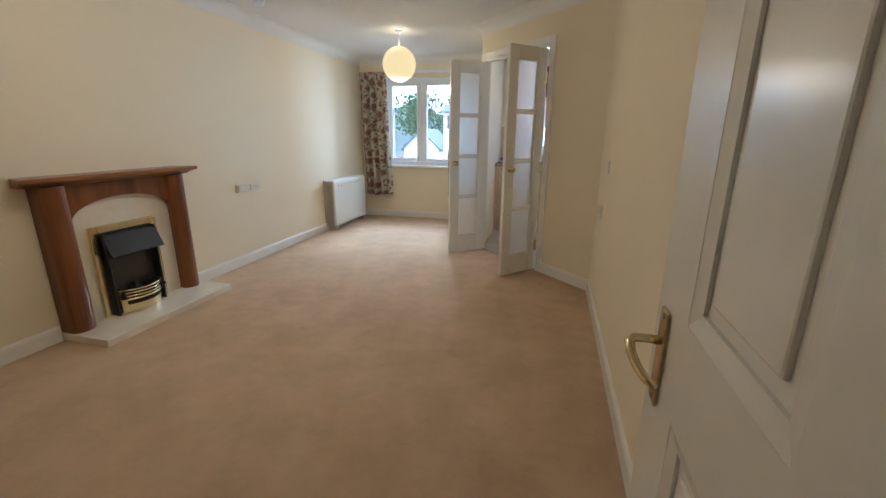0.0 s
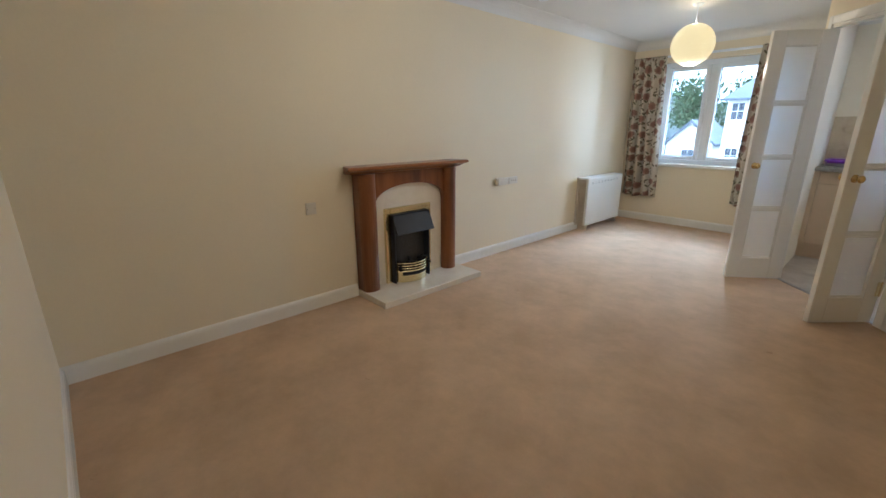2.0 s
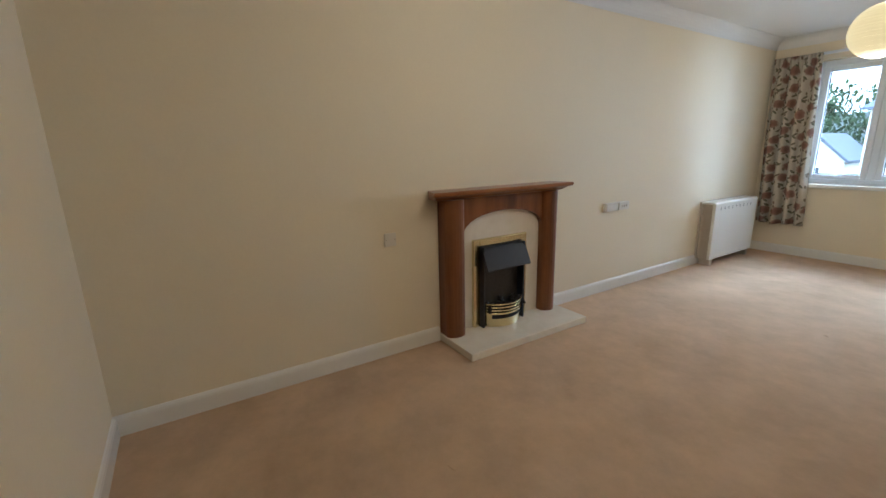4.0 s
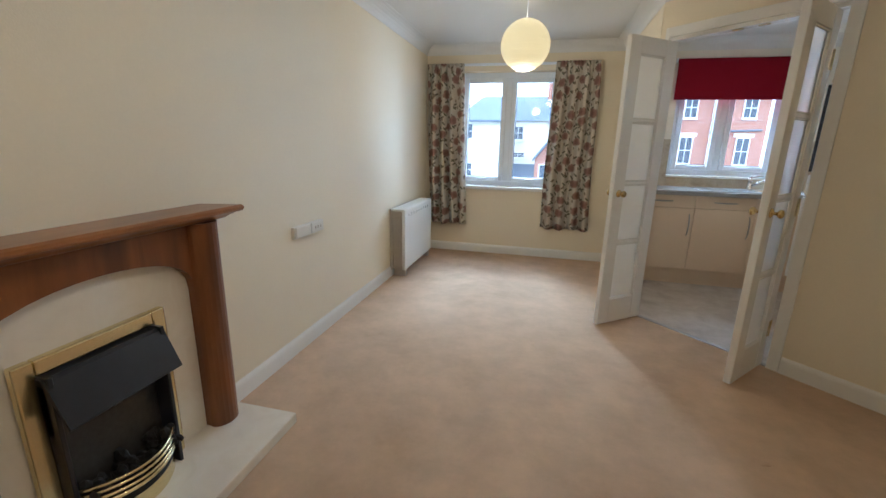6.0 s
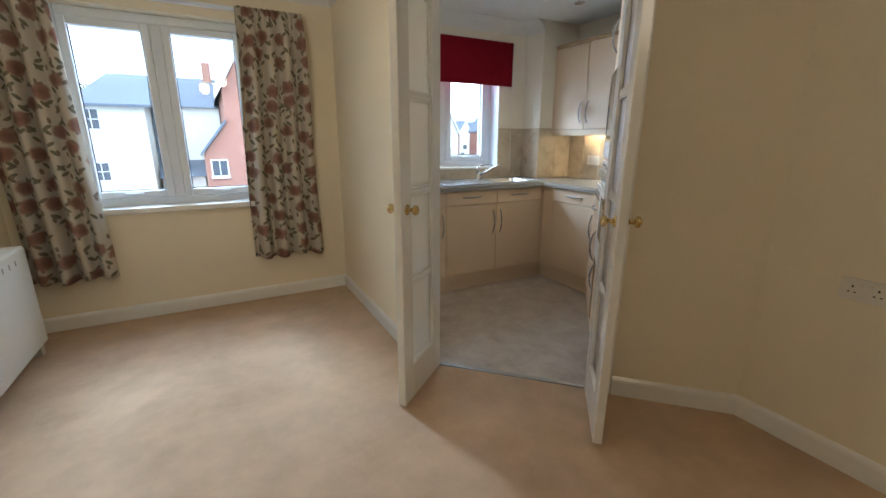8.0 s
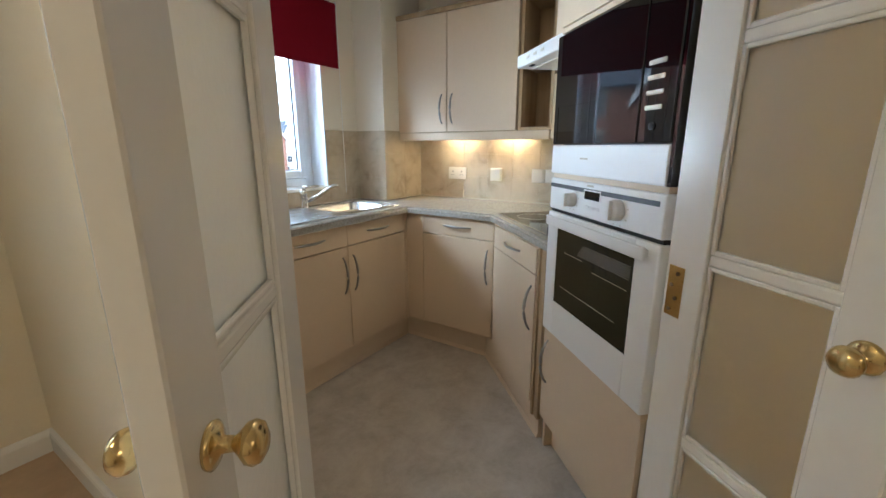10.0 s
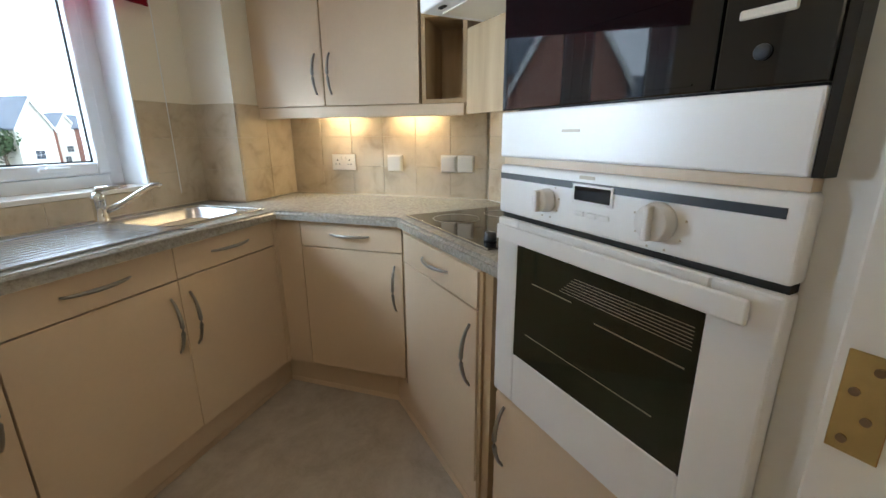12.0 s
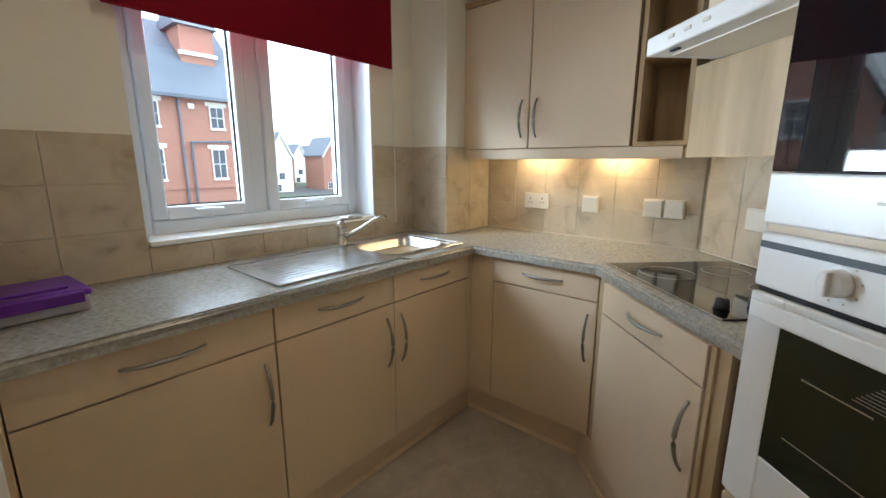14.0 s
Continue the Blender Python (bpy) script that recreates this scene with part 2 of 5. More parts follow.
def curtain_cloth():
    """Cream cloth printed with red-brown flower heads and grey-green leaves."""
    m = mat("floral_curtain_cloth", (0.6, 0.5, 0.4), 0.9, spec=0.1, bump=0.2, bscale=500)
    n, l, b = nodes_of(m)
    uv = n.new("ShaderNodeUVMap")
    def spots(scale, size, soft, rand, off):
        mp, vor, rng, wob, add = n.new("ShaderNodeMapping"), n.new("ShaderNodeTexVoronoi"), n.new("ShaderNodeMapRange"), n.new("ShaderNodeTexNoise"), n.new("ShaderNodeVectorMath")
        mp.inputs["Location"].default_value = off
        wob.inputs["Scale"].default_value = 24
        l.new(uv.outputs[0], mp.inputs["Vector"]), l.new(uv.outputs[0], wob.inputs["Vector"])
        add.operation = "MULTIPLY_ADD"
        add.inputs[1].default_value = (0.035, 0.035, 0)
        l.new(wob.outputs["Color"], add.inputs[0]), l.new(mp.outputs[0], add.inputs[2])
        vor.voronoi_dimensions, vor.feature = "2D", "F1"
        vor.inputs["Scale"].default_value, vor.inputs["Randomness"].default_value = scale, rand
        l.new(add.outputs[0], vor.inputs["Vector"])
        rng.inputs["From Min"].default_value, rng.inputs["From Max"].default_value = size + soft, size
        l.new(vor.outputs["Distance"], rng.inputs["Value"])
        return rng.outputs[0], vor.outputs["Distance"]
    def sprigs(scale, angle, long, size, off):
        """Slim leaves lying one way, scattered over the cloth."""
        mp, vor, rng = n.new("ShaderNodeMapping"), n.new("ShaderNodeTexVoronoi"), n.new("ShaderNodeMapRange")
        mp.inputs["Location"].default_value, mp.inputs["Rotation"].default_value = off, (0, 0, radians(angle))
        mp.vector_type, mp.inputs["Scale"].default_value = "TEXTURE", (1, 1 / long, 1)
        vor.voronoi_dimensions, vor.feature = "2D", "F1"
        vor.inputs["Scale"].default_value, vor.inputs["Randomness"].default_value = scale, 0.9
        rng.inputs["From Min"].default_value, rng.inputs["From Max"].default_value = size + 0.05, size
        l.new(uv.outputs[0], mp.inputs["Vector"]), l.new(mp.outputs[0], vor.inputs["Vector"]), l.new(vor.outputs["Distance"], rng.inputs["Value"])
        return rng.outputs[0]
    last = None
    layers = [((0.17, 0.15, 0.11, 1), sprigs(7.0, 35, 2.2, 0.13, (0.3, 0.1, 0))),
              ((0.15, 0.14, 0.10, 1), sprigs(6.5, -50, 2.4, 0.13, (0.9, 0.4, 0))),
              ((0.20, 0.16, 0.12, 1), sprigs(7.5, 95, 2.4, 0.11, (0.2, 0.8, 0))),
              ((0.27, 0.165, 0.13, 1), spots(6.4, 0.23, 0.10, 0.7, (0, 0, 0))[0]),
              ((0.215, 0.12, 0.095, 1), spots(6.4, 0.08, 0.16, 0.7, (0, 0, 0))[0])]
    for colour, mask in layers:
        mix = n.new("ShaderNodeMix")
        mix.data_type = "RGBA"
        mix.inputs[6].default_value, mix.inputs[7].default_value = (0.50, 0.455, 0.375, 1), colour
        if last:
            l.new(last, mix.inputs[6])
        l.new(mask, mix.inputs[0])
        last = mix.outputs[2]
    l.new(last, b.inputs["Base Color"])
    return m


CLOTH = curtain_cloth()


# ---- builders ----
def bx(bm, x0, x1, y0, y1, z0, z1, bev=0.0, seg=1):
    """Adds a box, with its edges rounded, to bm."""
    made = bmesh.ops.create_cube(bm, size=1, matrix=Matrix.Translation(((x0 + x1) / 2, (y0 + y1) / 2, (z0 + z1) / 2)) @ Matrix.Diagonal((abs(x1 - x0), abs(y1 - y0), abs(z1 - z0), 1)))
    if bev:
        edges = list({e for v in made["verts"] for e in v.link_edges})
        bmesh.ops.bevel(bm, geom=edges, offset=bev, segments=seg, affect="EDGES", profile=0.5)
    return bm


def box(x0, x1, y0, y1, z0, z1, bev=0.0, seg=1):
    return bx(bmesh.new(), x0, x1, y0, y1, z0, z1, bev, seg)


def rod(bm, p0, p1, r, seg=14, r2=None):
    a, b = Vector(p0), Vector(p1)
    m = Matrix.Translation((a + b) / 2) @ (b - a).to_track_quat("Z", "Y").to_matrix().to_4x4()
    bmesh.ops.create_cone(bm, cap_ends=True, segments=seg, radius1=r, radius2=r if r2 is None else r2, depth=(b - a).length, matrix=m)
    return bm


def tube(bm, pts, r, seg=8):
    """A round bar swept along pts; r may be one radius or one for each point."""
    pts = [Vector(p) for p in pts]
    rings = []
    for i, p in enumerate(pts):
        d = (pts[min(i + 1, len(pts) - 1)] - pts[max(i - 1, 0)]).normalized()
        q = d.to_track_quat("Z", "Y").to_matrix()
        rr = r[i] if isinstance(r, (list, tuple)) else r
        rings.append([bm.verts.new(p + q @ Vector((rr * math.cos(2 * math.pi * k / seg), rr * math.sin(2 * math.pi * k / seg), 0))) for k in range(seg)])
    for a, b in zip(rings, rings[1:]):
        for k in range(seg):
            bm.faces.new((a[k], a[(k + 1) % seg], b[(k + 1) % seg], b[k]))
    bm.faces.new(rings[0][::-1]), bm.faces.new(rings[-1])
    return bm


def lathe(bm, profile, seg=24, m=Matrix()):
    """Turns (radius, height) pairs round the z axis."""
    rings = [[bm.verts.new(m @ Vector((r * math.cos(2 * math.pi * k / seg), r * math.sin(2 * math.pi * k / seg), z))) for k in range(seg)] for r, z in profile]
    for a, b in zip(rings, rings[1:]):
        for k in range(seg):
            bm.faces.new((a[k], a[(k + 1) % seg], b[(k + 1) % seg], b[k]))
    bm.faces.new(rings[0][::-1]), bm.faces.new(rings[-1])
    return bm


def prism(bm, outline, a0, a1, axis="x"):
    """A closed outline pulled along an axis: outline in (y, z) for x, (x, z) for y, (x, y) for z."""
    def at(u, v, a):
        return (a, u, v) if axis == "x" else (u, a, v) if axis == "y" else (u, v, a)
    one, two = ([bm.verts.new(at(u, v, a)) for u, v in outline] for a in (a0, a1))
    k = len(outline)
    for i in range(k):
        bm.faces.new((one[i], one[(i + 1) % k], two[(i + 1) % k], two[i]))
    bm.faces.new(one[::-1]), bm.faces.new(two)
    return bm


def mesh_of(name, bm, material, smooth=False):
    bmesh.ops.recalc_face_normals(bm, faces=bm.faces)
    me = bpy.data.meshes.new(name)
    bm.to_mesh(me)
    bm.free()
    me.materials.append(material)
    if smooth:
        me.polygons.foreach_set("use_smooth", [True] * len(me.polygons))
    return me


def part(name, bm, material, parent, label="", smooth=False):
    ob = new(name, mesh_of(name, bm, material, smooth))
    ob.parent = parent
    return tagged(ob, label)


def thing(name, m, label, category, group=""):
    ob = new(name)
    ob.empty_display_size = 0.1
    ob.matrix_basis = m
    return tagged(ob, label, category, group)


def solid(name, bm, material, label, category, group="", smooth=False):
    return tagged(new(name, mesh_of(name, bm, material, smooth)), label, category, group)


def structure(name, bm, material, label="", category="", smooth=False):
    return tagged(new(name, mesh_of(name, bm, material, smooth)), label, category, kind="structure")


# ---- the shell: plan in metres ----
XL, YW, XN, XR, YB, CH = -2.838, 6.385, -0.725, 0.425, 0.157, 2.34
YK, XKL, XKR = 6.30, -0.67, 1.53
DIAG, T = 4.14, 0.055
S2 = math.sqrt(0.5)
# the 45 degree wall: u along it from its middle (towards the entrance side), n out into the lounge
MID = Vector((-0.338, 4.478, 0))
DOORWALL = Matrix(((S2, -S2, 0, MID.x), (-S2, -S2, 0, MID.y), (0, 0, 1, 0), (0, 0, 0, 1)))


def run_wall(name, p, q, out, top, holes, material, label=""):
    """A wall with thickness from p to q, its inner face on that line, with holes (from, to, low, high) through it.
    out: how far it reaches to the left of the way from p to q."""
    p, q = Vector((*p, 0)), Vector((*q, 0))
    d = (q - p)
    L = d.length
    d.normalize()
    m = Matrix(((d.x, -d.y, 0, p.x), (d.y, d.x, 0, p.y), (0, 0, 1, 0), (0, 0, 0, 1)))
    bm = bmesh.new()
    s, y0, y1 = 0.0, min(0, out), max(0, out)
    for a, b, low, high in holes:
        if a > s:
            bx(bm, s, a, y0, y1, 0, top)
        if low > 0:
            bx(bm, a, b, y0, y1, 0, low)
        if high < top:
            bx(bm, a, b, y0, y1, high, top)
        s = b
    if L > s:
        bx(bm, s, L, y0, y1, 0, top)
    bmesh.ops.transform(bm, matrix=m, verts=bm.verts)
    return structure(name, bm, material, label, "wall")


W1 = (-2.47, -1.31, 0.80, 2.07)
W2 = (-0.206, 0.82, 1.008, 2.12)
run_wall("wall_west", (XL, YB), (XL, YW), 0.25, CH, [], WALL, "plain cream painted wall behind the fireplace")
run_wall("wall_north", (XL - 0.25, YW), (XN, YW), 0.30, CH, [(W1[0] - XL + 0.25, W1[1] - XL + 0.25, W1[2], W1[3])], WALL, "cream painted window wall of the lounge")
# the thin wall between the lounge recess and the kitchen
nook = bmesh.new()
bx(nook, XN, XKL - 0.004, DIAG - XN + 0.02, YW + 0.2, 0, CH)
structure("wall_partition", nook, WALL, "cream painted partition wall beside the kitchen", "wall")
structure("wall_partition_kitchen", box(XKL - 0.004, XKL, DIAG - XKL + 0.08, YK, 0, CH), KWALL, "pale painted kitchen side of the partition", "wall")
# 45 degree wall with the double doorway, u from -0.58 to 1.08
HL, HR, HEAD = -0.486, 0.462, 2.02
dw = bmesh.new()
bx(dw, -0.547, HL, -T, 0, 0, CH), bx(dw, HR, 1.079, -T, 0, 0, CH), bx(dw, HL, HR, -T, 0, HEAD, CH)
bmesh.ops.transform(dw, matrix=DOORWALL, verts=dw.verts)
structure("wall_diagonal", dw, WALL, "cream painted diagonal wall with the kitchen doorway", "wall")
run_wall("wall_east", (XR, YB), (XR, DIAG - XR), -0.12, CH, [], WALL, "plain cream painted wall beside the entrance")
DX0, DX1 = -0.49, 0.308
run_wall("wall_south", (XL - 0.25, YB), (XR + 0.12, YB), -0.12, CH, [(DX0 - XL + 0.25, DX1 - XL + 0.25, 0, 2.03)], WALL, "cream painted wall with the entrance doorway")
run_wall("wall_kitchen_north", (XKL - 0.02, YK), (XKR + 0.2, YK), 0.34, CH, [(W2[0] - XKL + 0.02, W2[1] - XKL + 0.02, W2[2], W2[3])], KWALL, "pale painted kitchen wall with the window")
run_wall("wall_kitchen_east", (XKR, YK), (XKR, 4.89), 0.2, CH, [], KWALL, "pale painted kitchen wall behind the cupboards")
run_wall("wall_kitchen_south", (XKR + 0.14, 4.89 + 0.14), (0.405, 3.765), 0.16, CH, [], KWALL, "pale painted kitchen wall behind the oven")
structure("wall_boxing", box(1.118, XKR, 6.05, YK, 0, CH), KWALL, "pale painted boxed-in pipe corner", "wall")
# hall behind the entrance
hall = bmesh.new()
bx(hall, -1.2, -1.1, -1.5, YB - 0.12, 0, CH), bx(hall, 0.9, 1.0, -1.5, YB - 0.12, 0, CH), bx(hall, -1.2, 1.0, -1.6, -1.5, 0, CH), bx(hall, XR + 0.12, 1.0, YB - 0.14, YB - 0.04, 0, CH)
structure("wall_hall", hall, WALL, "plain cream walls of the hall", "wall")

# floors
fl1 = bmesh.new()
prism(fl1, [(XL - 0.1, -1.6), (1.0, -1.6), (1.0, YB - 0.06), (XR + 0.06, YB - 0.06), (XR + 0.06, DIAG - XR + 0.0), (DIAG - 4.835 + 0.03, 4.835), (XN + 0.05, 4.86), (XN + 0.05, YW + 0.1), (XL - 0.1, YW + 0.1)], -0.12, 0, "z")
structure("floor_lounge", fl1, CARPET, "worn beige-brown fitted carpet with marks", "floor")
fl2 = bmesh.new()
prism(fl2, [(XKL - 0.06, YK + 0.1), (XKL - 0.06, DIAG + 0.02 - XKL + 0.06), (DIAG + 0.02 - 3.70, 3.70), (XKR + 0.1, 3.70), (XKR + 0.1, YK + 0.1)], -0.12, -0.003, "z")
structure("floor_kitchen", fl2, VINYL, "grey-beige stone-patterned vinyl floor", "floor")
th = box(HL + 0.014, HR - 0.014, -0.035, 0.0, -0.01, 0.006, 0.004)
bmesh.ops.transform(th, matrix=DOORWALL, verts=th.verts)
structure("threshold", th, NICKEL, "thin metal carpet strip in the doorway", "threshold")
# ceilings with coving
structure("ceiling_lounge", prism(bmesh.new(), [(XL - 0.2, -1.6), (1.0, -1.6), (1.0, 3.6), (XR + 0.1, DIAG - XR + 0.05), (XN, DIAG - XN + 0.05), (XN + 0.05, YW + 0.2), (XL - 0.2, YW + 0.2)], CH, CH + 0.15, "z"), CEIL, "white painted ceiling", "ceiling")
structure("ceiling_kitchen", prism(bmesh.new(), [(XKL - 0.05, YK + 0.3), (XKL - 0.05, DIAG + 0.07 - XKL + 0.05), (DIAG + 0.07 - 3.61, 3.61), (XKR + 0.3, 3.61), (XKR + 0.3, YK + 0.3)], CH - 0.03, CH + 0.15, "z"), CEIL, "white painted kitchen ceiling", "ceiling")


def strip(name, pts, profile, material, label, category, closed=False):
    """A moulding run along a line of points; profile in (inward, height), the room lying to the right of the way."""
    bm = bmesh.new()
    rows = []
    k = len(pts)
    for i, p in enumerate(pts):
        p = Vector(p)
        a = Vector(pts[i - 1]) if (i or closed) else None
        b = Vector(pts[(i + 1) % k]) if (i < k - 1 or closed) else None
        d1 = (p - a).normalized() if a is not None else (b - p).normalized()
        d2 = (b - p).normalized() if b is not None else d1
        n1, n2 = Vector((d1.y, -d1.x)), Vector((d2.y, -d2.x))
        m = (n1 + n2) / (1 + n1.dot(n2))
        rows.append([bm.verts.new((p.x + m.x * u, p.y + m.y * u, v)) for u, v in profile])
    c = len(profile)
    for r1, r2 in zip(rows, rows[1:] + (rows[:1] if closed else [])):
        for j in range(c):
            bm.faces.new((r1[j], r1[(j + 1) % c], r2[(j + 1) % c], r2[j]))
    if not closed:
        bm.faces.new(rows[0]), bm.faces.new(rows[-1][::-1])
    return structure(name, bm, material, label, category)


COVE = [(0.0, -0.10), (0.003, -0.10), (0.008, -0.078), (0.018, -0.055), (0.034, -0.034), (0.055, -0.018), (0.078, -0.008), (0.10, -0.003), (0.10, 0.0), (0.0, 0.0)]
strip("coving_lounge", [(XL, YB), (XL, YW), (XN, YW), (XN, DIAG - XN), (XR, DIAG - XR), (XR, YB)], [(u, CH + v) for u, v in COVE], CEIL, "white plaster coving", "coving", True)
strip("coving_kitchen", [(XKL, 4.98), (XKL, YK), (1.118, YK), (1.118, 6.05)], [(u, CH - 0.03 + v) for u, v in COVE], CEIL, "white plaster coving of the kitchen", "coving")
SKIRT = [(0, 0), (0.016, 0), (0.016, 0.075), (0.013, 0.088), (0.006, 0.098), (0, 0.1)]
def on_wall(u):
    p = DOORWALL @ Vector((u, 0, 0))
    return (p.x, p.y)
for name, pts in (("baseboard_west", [(XL, YB), (XL, 1.914)]), ("baseboard_north", [(XL, 2.948), (XL, YW), (XN, YW), (XN, DIAG - XN + 0.02)]), ("baseboard_east", [on_wall(HR + 0.053), (XR, DIAG - XR), (XR, YB)])):
    strip(name, pts, SKIRT, GLOSS, "white gloss painted skirting board", "skirting")
strip("baseboard_south", [(DX0 - 0.065, YB), (XL + 0.016, YB)], SKIRT, GLOSS, "white gloss painted skirting board", "skirting")


# ---- windows ----
def window(name, x0, x1, z0, z1, y, reveal, label, split=0.5):
    """A white two-light casement with sill; y is the room face, the frame sits reveal metres behind it."""
    w = tagged(new(name), label, "window", kind="structure")
    w.matrix_basis = Matrix.Translation((x0, y, z0))
    W, H, f = x1 - x0, z1 - z0, 0.062
    y0, y1 = reveal, reveal + 0.07
    fr = bmesh.new()
    bx(fr, 0, f, y0, y1, 0, H, 0.006), bx(fr, W - f, W, y0, y1, 0, H, 0.006), bx(fr, f, W - f, y0, y1, 0, f, 0.006), bx(fr, f, W - f, y0, y1, H - f, H, 0.006)
    mx = W * split
    bx(fr, mx - 0.032, mx + 0.032, y0, y1, f, H - f, 0.006)
    part("window_frame", fr, UPVC, w)
    for a, b, sgn in ((f, mx - 0.032, 1), (mx + 0.032, W - f, -1)):
        s = 0.05
        sash = bmesh.new()
        for q in ((a, a + s, f, H - f), (b - s, b, f, H - f), (a + s, b - s, f, f + s), (a + s, b - s, H - f - s, H - f)):
            bx(sash, q[0], q[1], y0 - 0.016, y1 - 0.012, q[2], q[3], 0.008, 2)
        so = part("sash", sash, UPVC, w)
        pane = part("pane", box(a + s - 0.004, b - s + 0.004, y0 + 0.022, y0 + 0.028, f + s - 0.004, H - f - s + 0.004), GLASS, so, "clear glass")
        pane.visible_shadow = False
        seal = bmesh.new()
        for q in ((a + s, a + s + 0.006, f + s, H - f - s), (b - s - 0.006, b - s, f + s, H - f - s), (a + s, b - s, f + s, f + s + 0.006)):
            bx(seal, q[0], q[1], y0 + 0.012, y0 + 0.018, q[2], q[3])
        part("gasket", seal, RUBBER, so)
        hx = (a + b) / 2
        hd = bmesh.new()
        bx(hd, hx - 0.055, hx + 0.055, y0 - 0.04, y0 - 0.026, f + 0.022, f + 0.038, 0.005, 2), bx(hd, hx - 0.02, hx + 0.02, y0 - 0.028, y0 - 0.014, f + 0.02, f + 0.042, 0.003)
        part("handle", hd, UPVC, so, "white lever handle")
    return w


w1 = window("window_1", W1[0], W1[1], W1[2], W1[3], YW, 0.10, "white two-pane casement window of the lounge", 0.496)
sl = bmesh.new()
bx(sl, -0.05, W1[1] - W1[0] + 0.05, -0.045, 0.004, -0.032, 0.008, 0.006, 2), bx(sl, 0.001, W1[1] - W1[0] - 0.001, 0.0, 0.108, -0.02, 0.0075)
part("window_sill", sl, GLOSS, w1)
w2 = window("window_2", W2[0], W2[1], W2[2], W2[3], YK, 0.14, "white two-pane casement window over the sink", 0.475)
sl = bmesh.new()
bx(sl, 0.004, W2[1] - W2[0] - 0.004, -0.014, 0.16, -0.012, 0.008, 0.004, 2)
part("window_sill", sl, GLOSS, w2)
structure("reveal_lining", bx(box(W2[0] - 0.002, W2[0] + 0.006, YK - 0.002, YK + 0.16, W2[2] + 0.009, W2[3]), W2[1] - 0.006, W2[1] + 0.002, YK - 0.002, YK + 0.16, W2[2] + 0.009, W2[3]), UPVC, "white window reveal", "reveal")


# ---- doors ----
def hinge(parent, x, y, z, h=0.1):
    b = bmesh.new()
    rod(b, (x, y, z - h / 2), (x, y, z + h / 2), 0.006, 10)
    bx(b, x - 0.002, x + 0.03, y - 0.002, y + 0.002, z - h / 2, z + h / 2)
    part("hinge", b, AGED, parent, "brass butt hinge")


def round_knob(parent, x, y, z, side):
    """A turned knob on its rose, standing out along y."""
    m = Matrix.Translation((x, y, z)) @ Matrix.Rotation(radians(-90 * side), 4, "X")
    b = lathe(bmesh.new(), [(0.024, 0.0), (0.025, 0.004), (0.02, 0.007), (0.009, 0.012), (0.008, 0.024), (0.014, 0.03), (0.021, 0.036), (0.023, 0.043), (0.02, 0.05), (0.011, 0.055), (0.001, 0.056)], 20, m)
    part("knob", b, BRASS, parent, "turned brass knob", True)


LW, LH = 0.43, 1.97


def glazed_leaf(m, side, label):
    """A narrow glazed door leaf hinged at x = 0; side: on which side of it along y its thickness lies."""
    d = thing("glazed_door", m, label, "door", "kitchen double doors")
    t0, t1 = (0.0, 0.038) if side > 0 else (-0.038, 0.0)
    st, top, bot = 0.098, 0.105, 0.195
    for a, b in ((0.0, st), (LW - st, LW)):
        part("stile", box(a, b, t0, t1, 0.012, LH, 0.003), GLOSS, d)
    part("top_rail", box(st, LW - st, t0 + 0.001, t1 - 0.001, LH - top, LH, 0.002), GLOSS, d)
    part("bottom_rail", box(st, LW - st, t0 + 0.001, t1 - 0.001, 0.012, bot, 0.002), GLOSS, d)
    z = [bot, 0.622, 1.043, 1.455, LH - top]
    for k in range(1, 4):
        part("glazing_bar", box(st, LW - st, t0 + 0.005, t1 - 0.005, z[k] - 0.012, z[k] + 0.012, 0.005, 2), GLOSS, d)
    mid = (t0 + t1) / 2
    for k in range(4):
        part("pane", box(st - 0.004, LW - st + 0.004, mid - 0.002, mid + 0.002, z[k] + 0.004, z[k + 1] - 0.004), FROST, d, "frosted glass")
        bead = bmesh.new()
        lo, hi = z[k] + (0.012 if k else 0), z[k + 1] - (0.012 if k < 3 else 0)
        for y0, y1 in ((t0 + 0.006, mid - 0.003), (mid + 0.003, t1 - 0.006)):
            bx(bead, st, st + 0.009, y0, y1, lo, hi, 0.002), bx(bead, LW - st - 0.009, LW - st, y0, y1, lo, hi, 0.002)
            bx(bead, st + 0.009, LW - st - 0.009, y0, y1, lo, lo + 0.009, 0.002), bx(bead, st + 0.009, LW - st - 0.009, y0, y1, hi - 0.009, hi, 0.002)
        part("glazing_bead", bead, GLOSS, d)
    round_knob(d, LW - 0.052, t1, 0.975, 1), round_knob(d, LW - 0.052, t0, 0.975, -1)
    for hz in (0.25, 0.98, 1.74):
        hinge(d, 0.0, t0 if side > 0 else t1, hz)
    return d


hl, hr = DOORWALL @ Vector((-0.446, 0.006, 0)), DOORWALL @ Vector((0.425, 0.006, 0))
# the leaves stand open into the lounge, about square to the wall
glazed_leaf(pose(hl.x, hl.y, 0, 0, 0, 225 - 5.8), 1, "white glazed double-door leaf with frosted panes, standing open")
leaf_r = glazed_leaf(pose(hr.x, hr.y, 0, 0, 0, 225 + 3.0), -1, "white glazed double-door leaf with frosted panes, standing open")
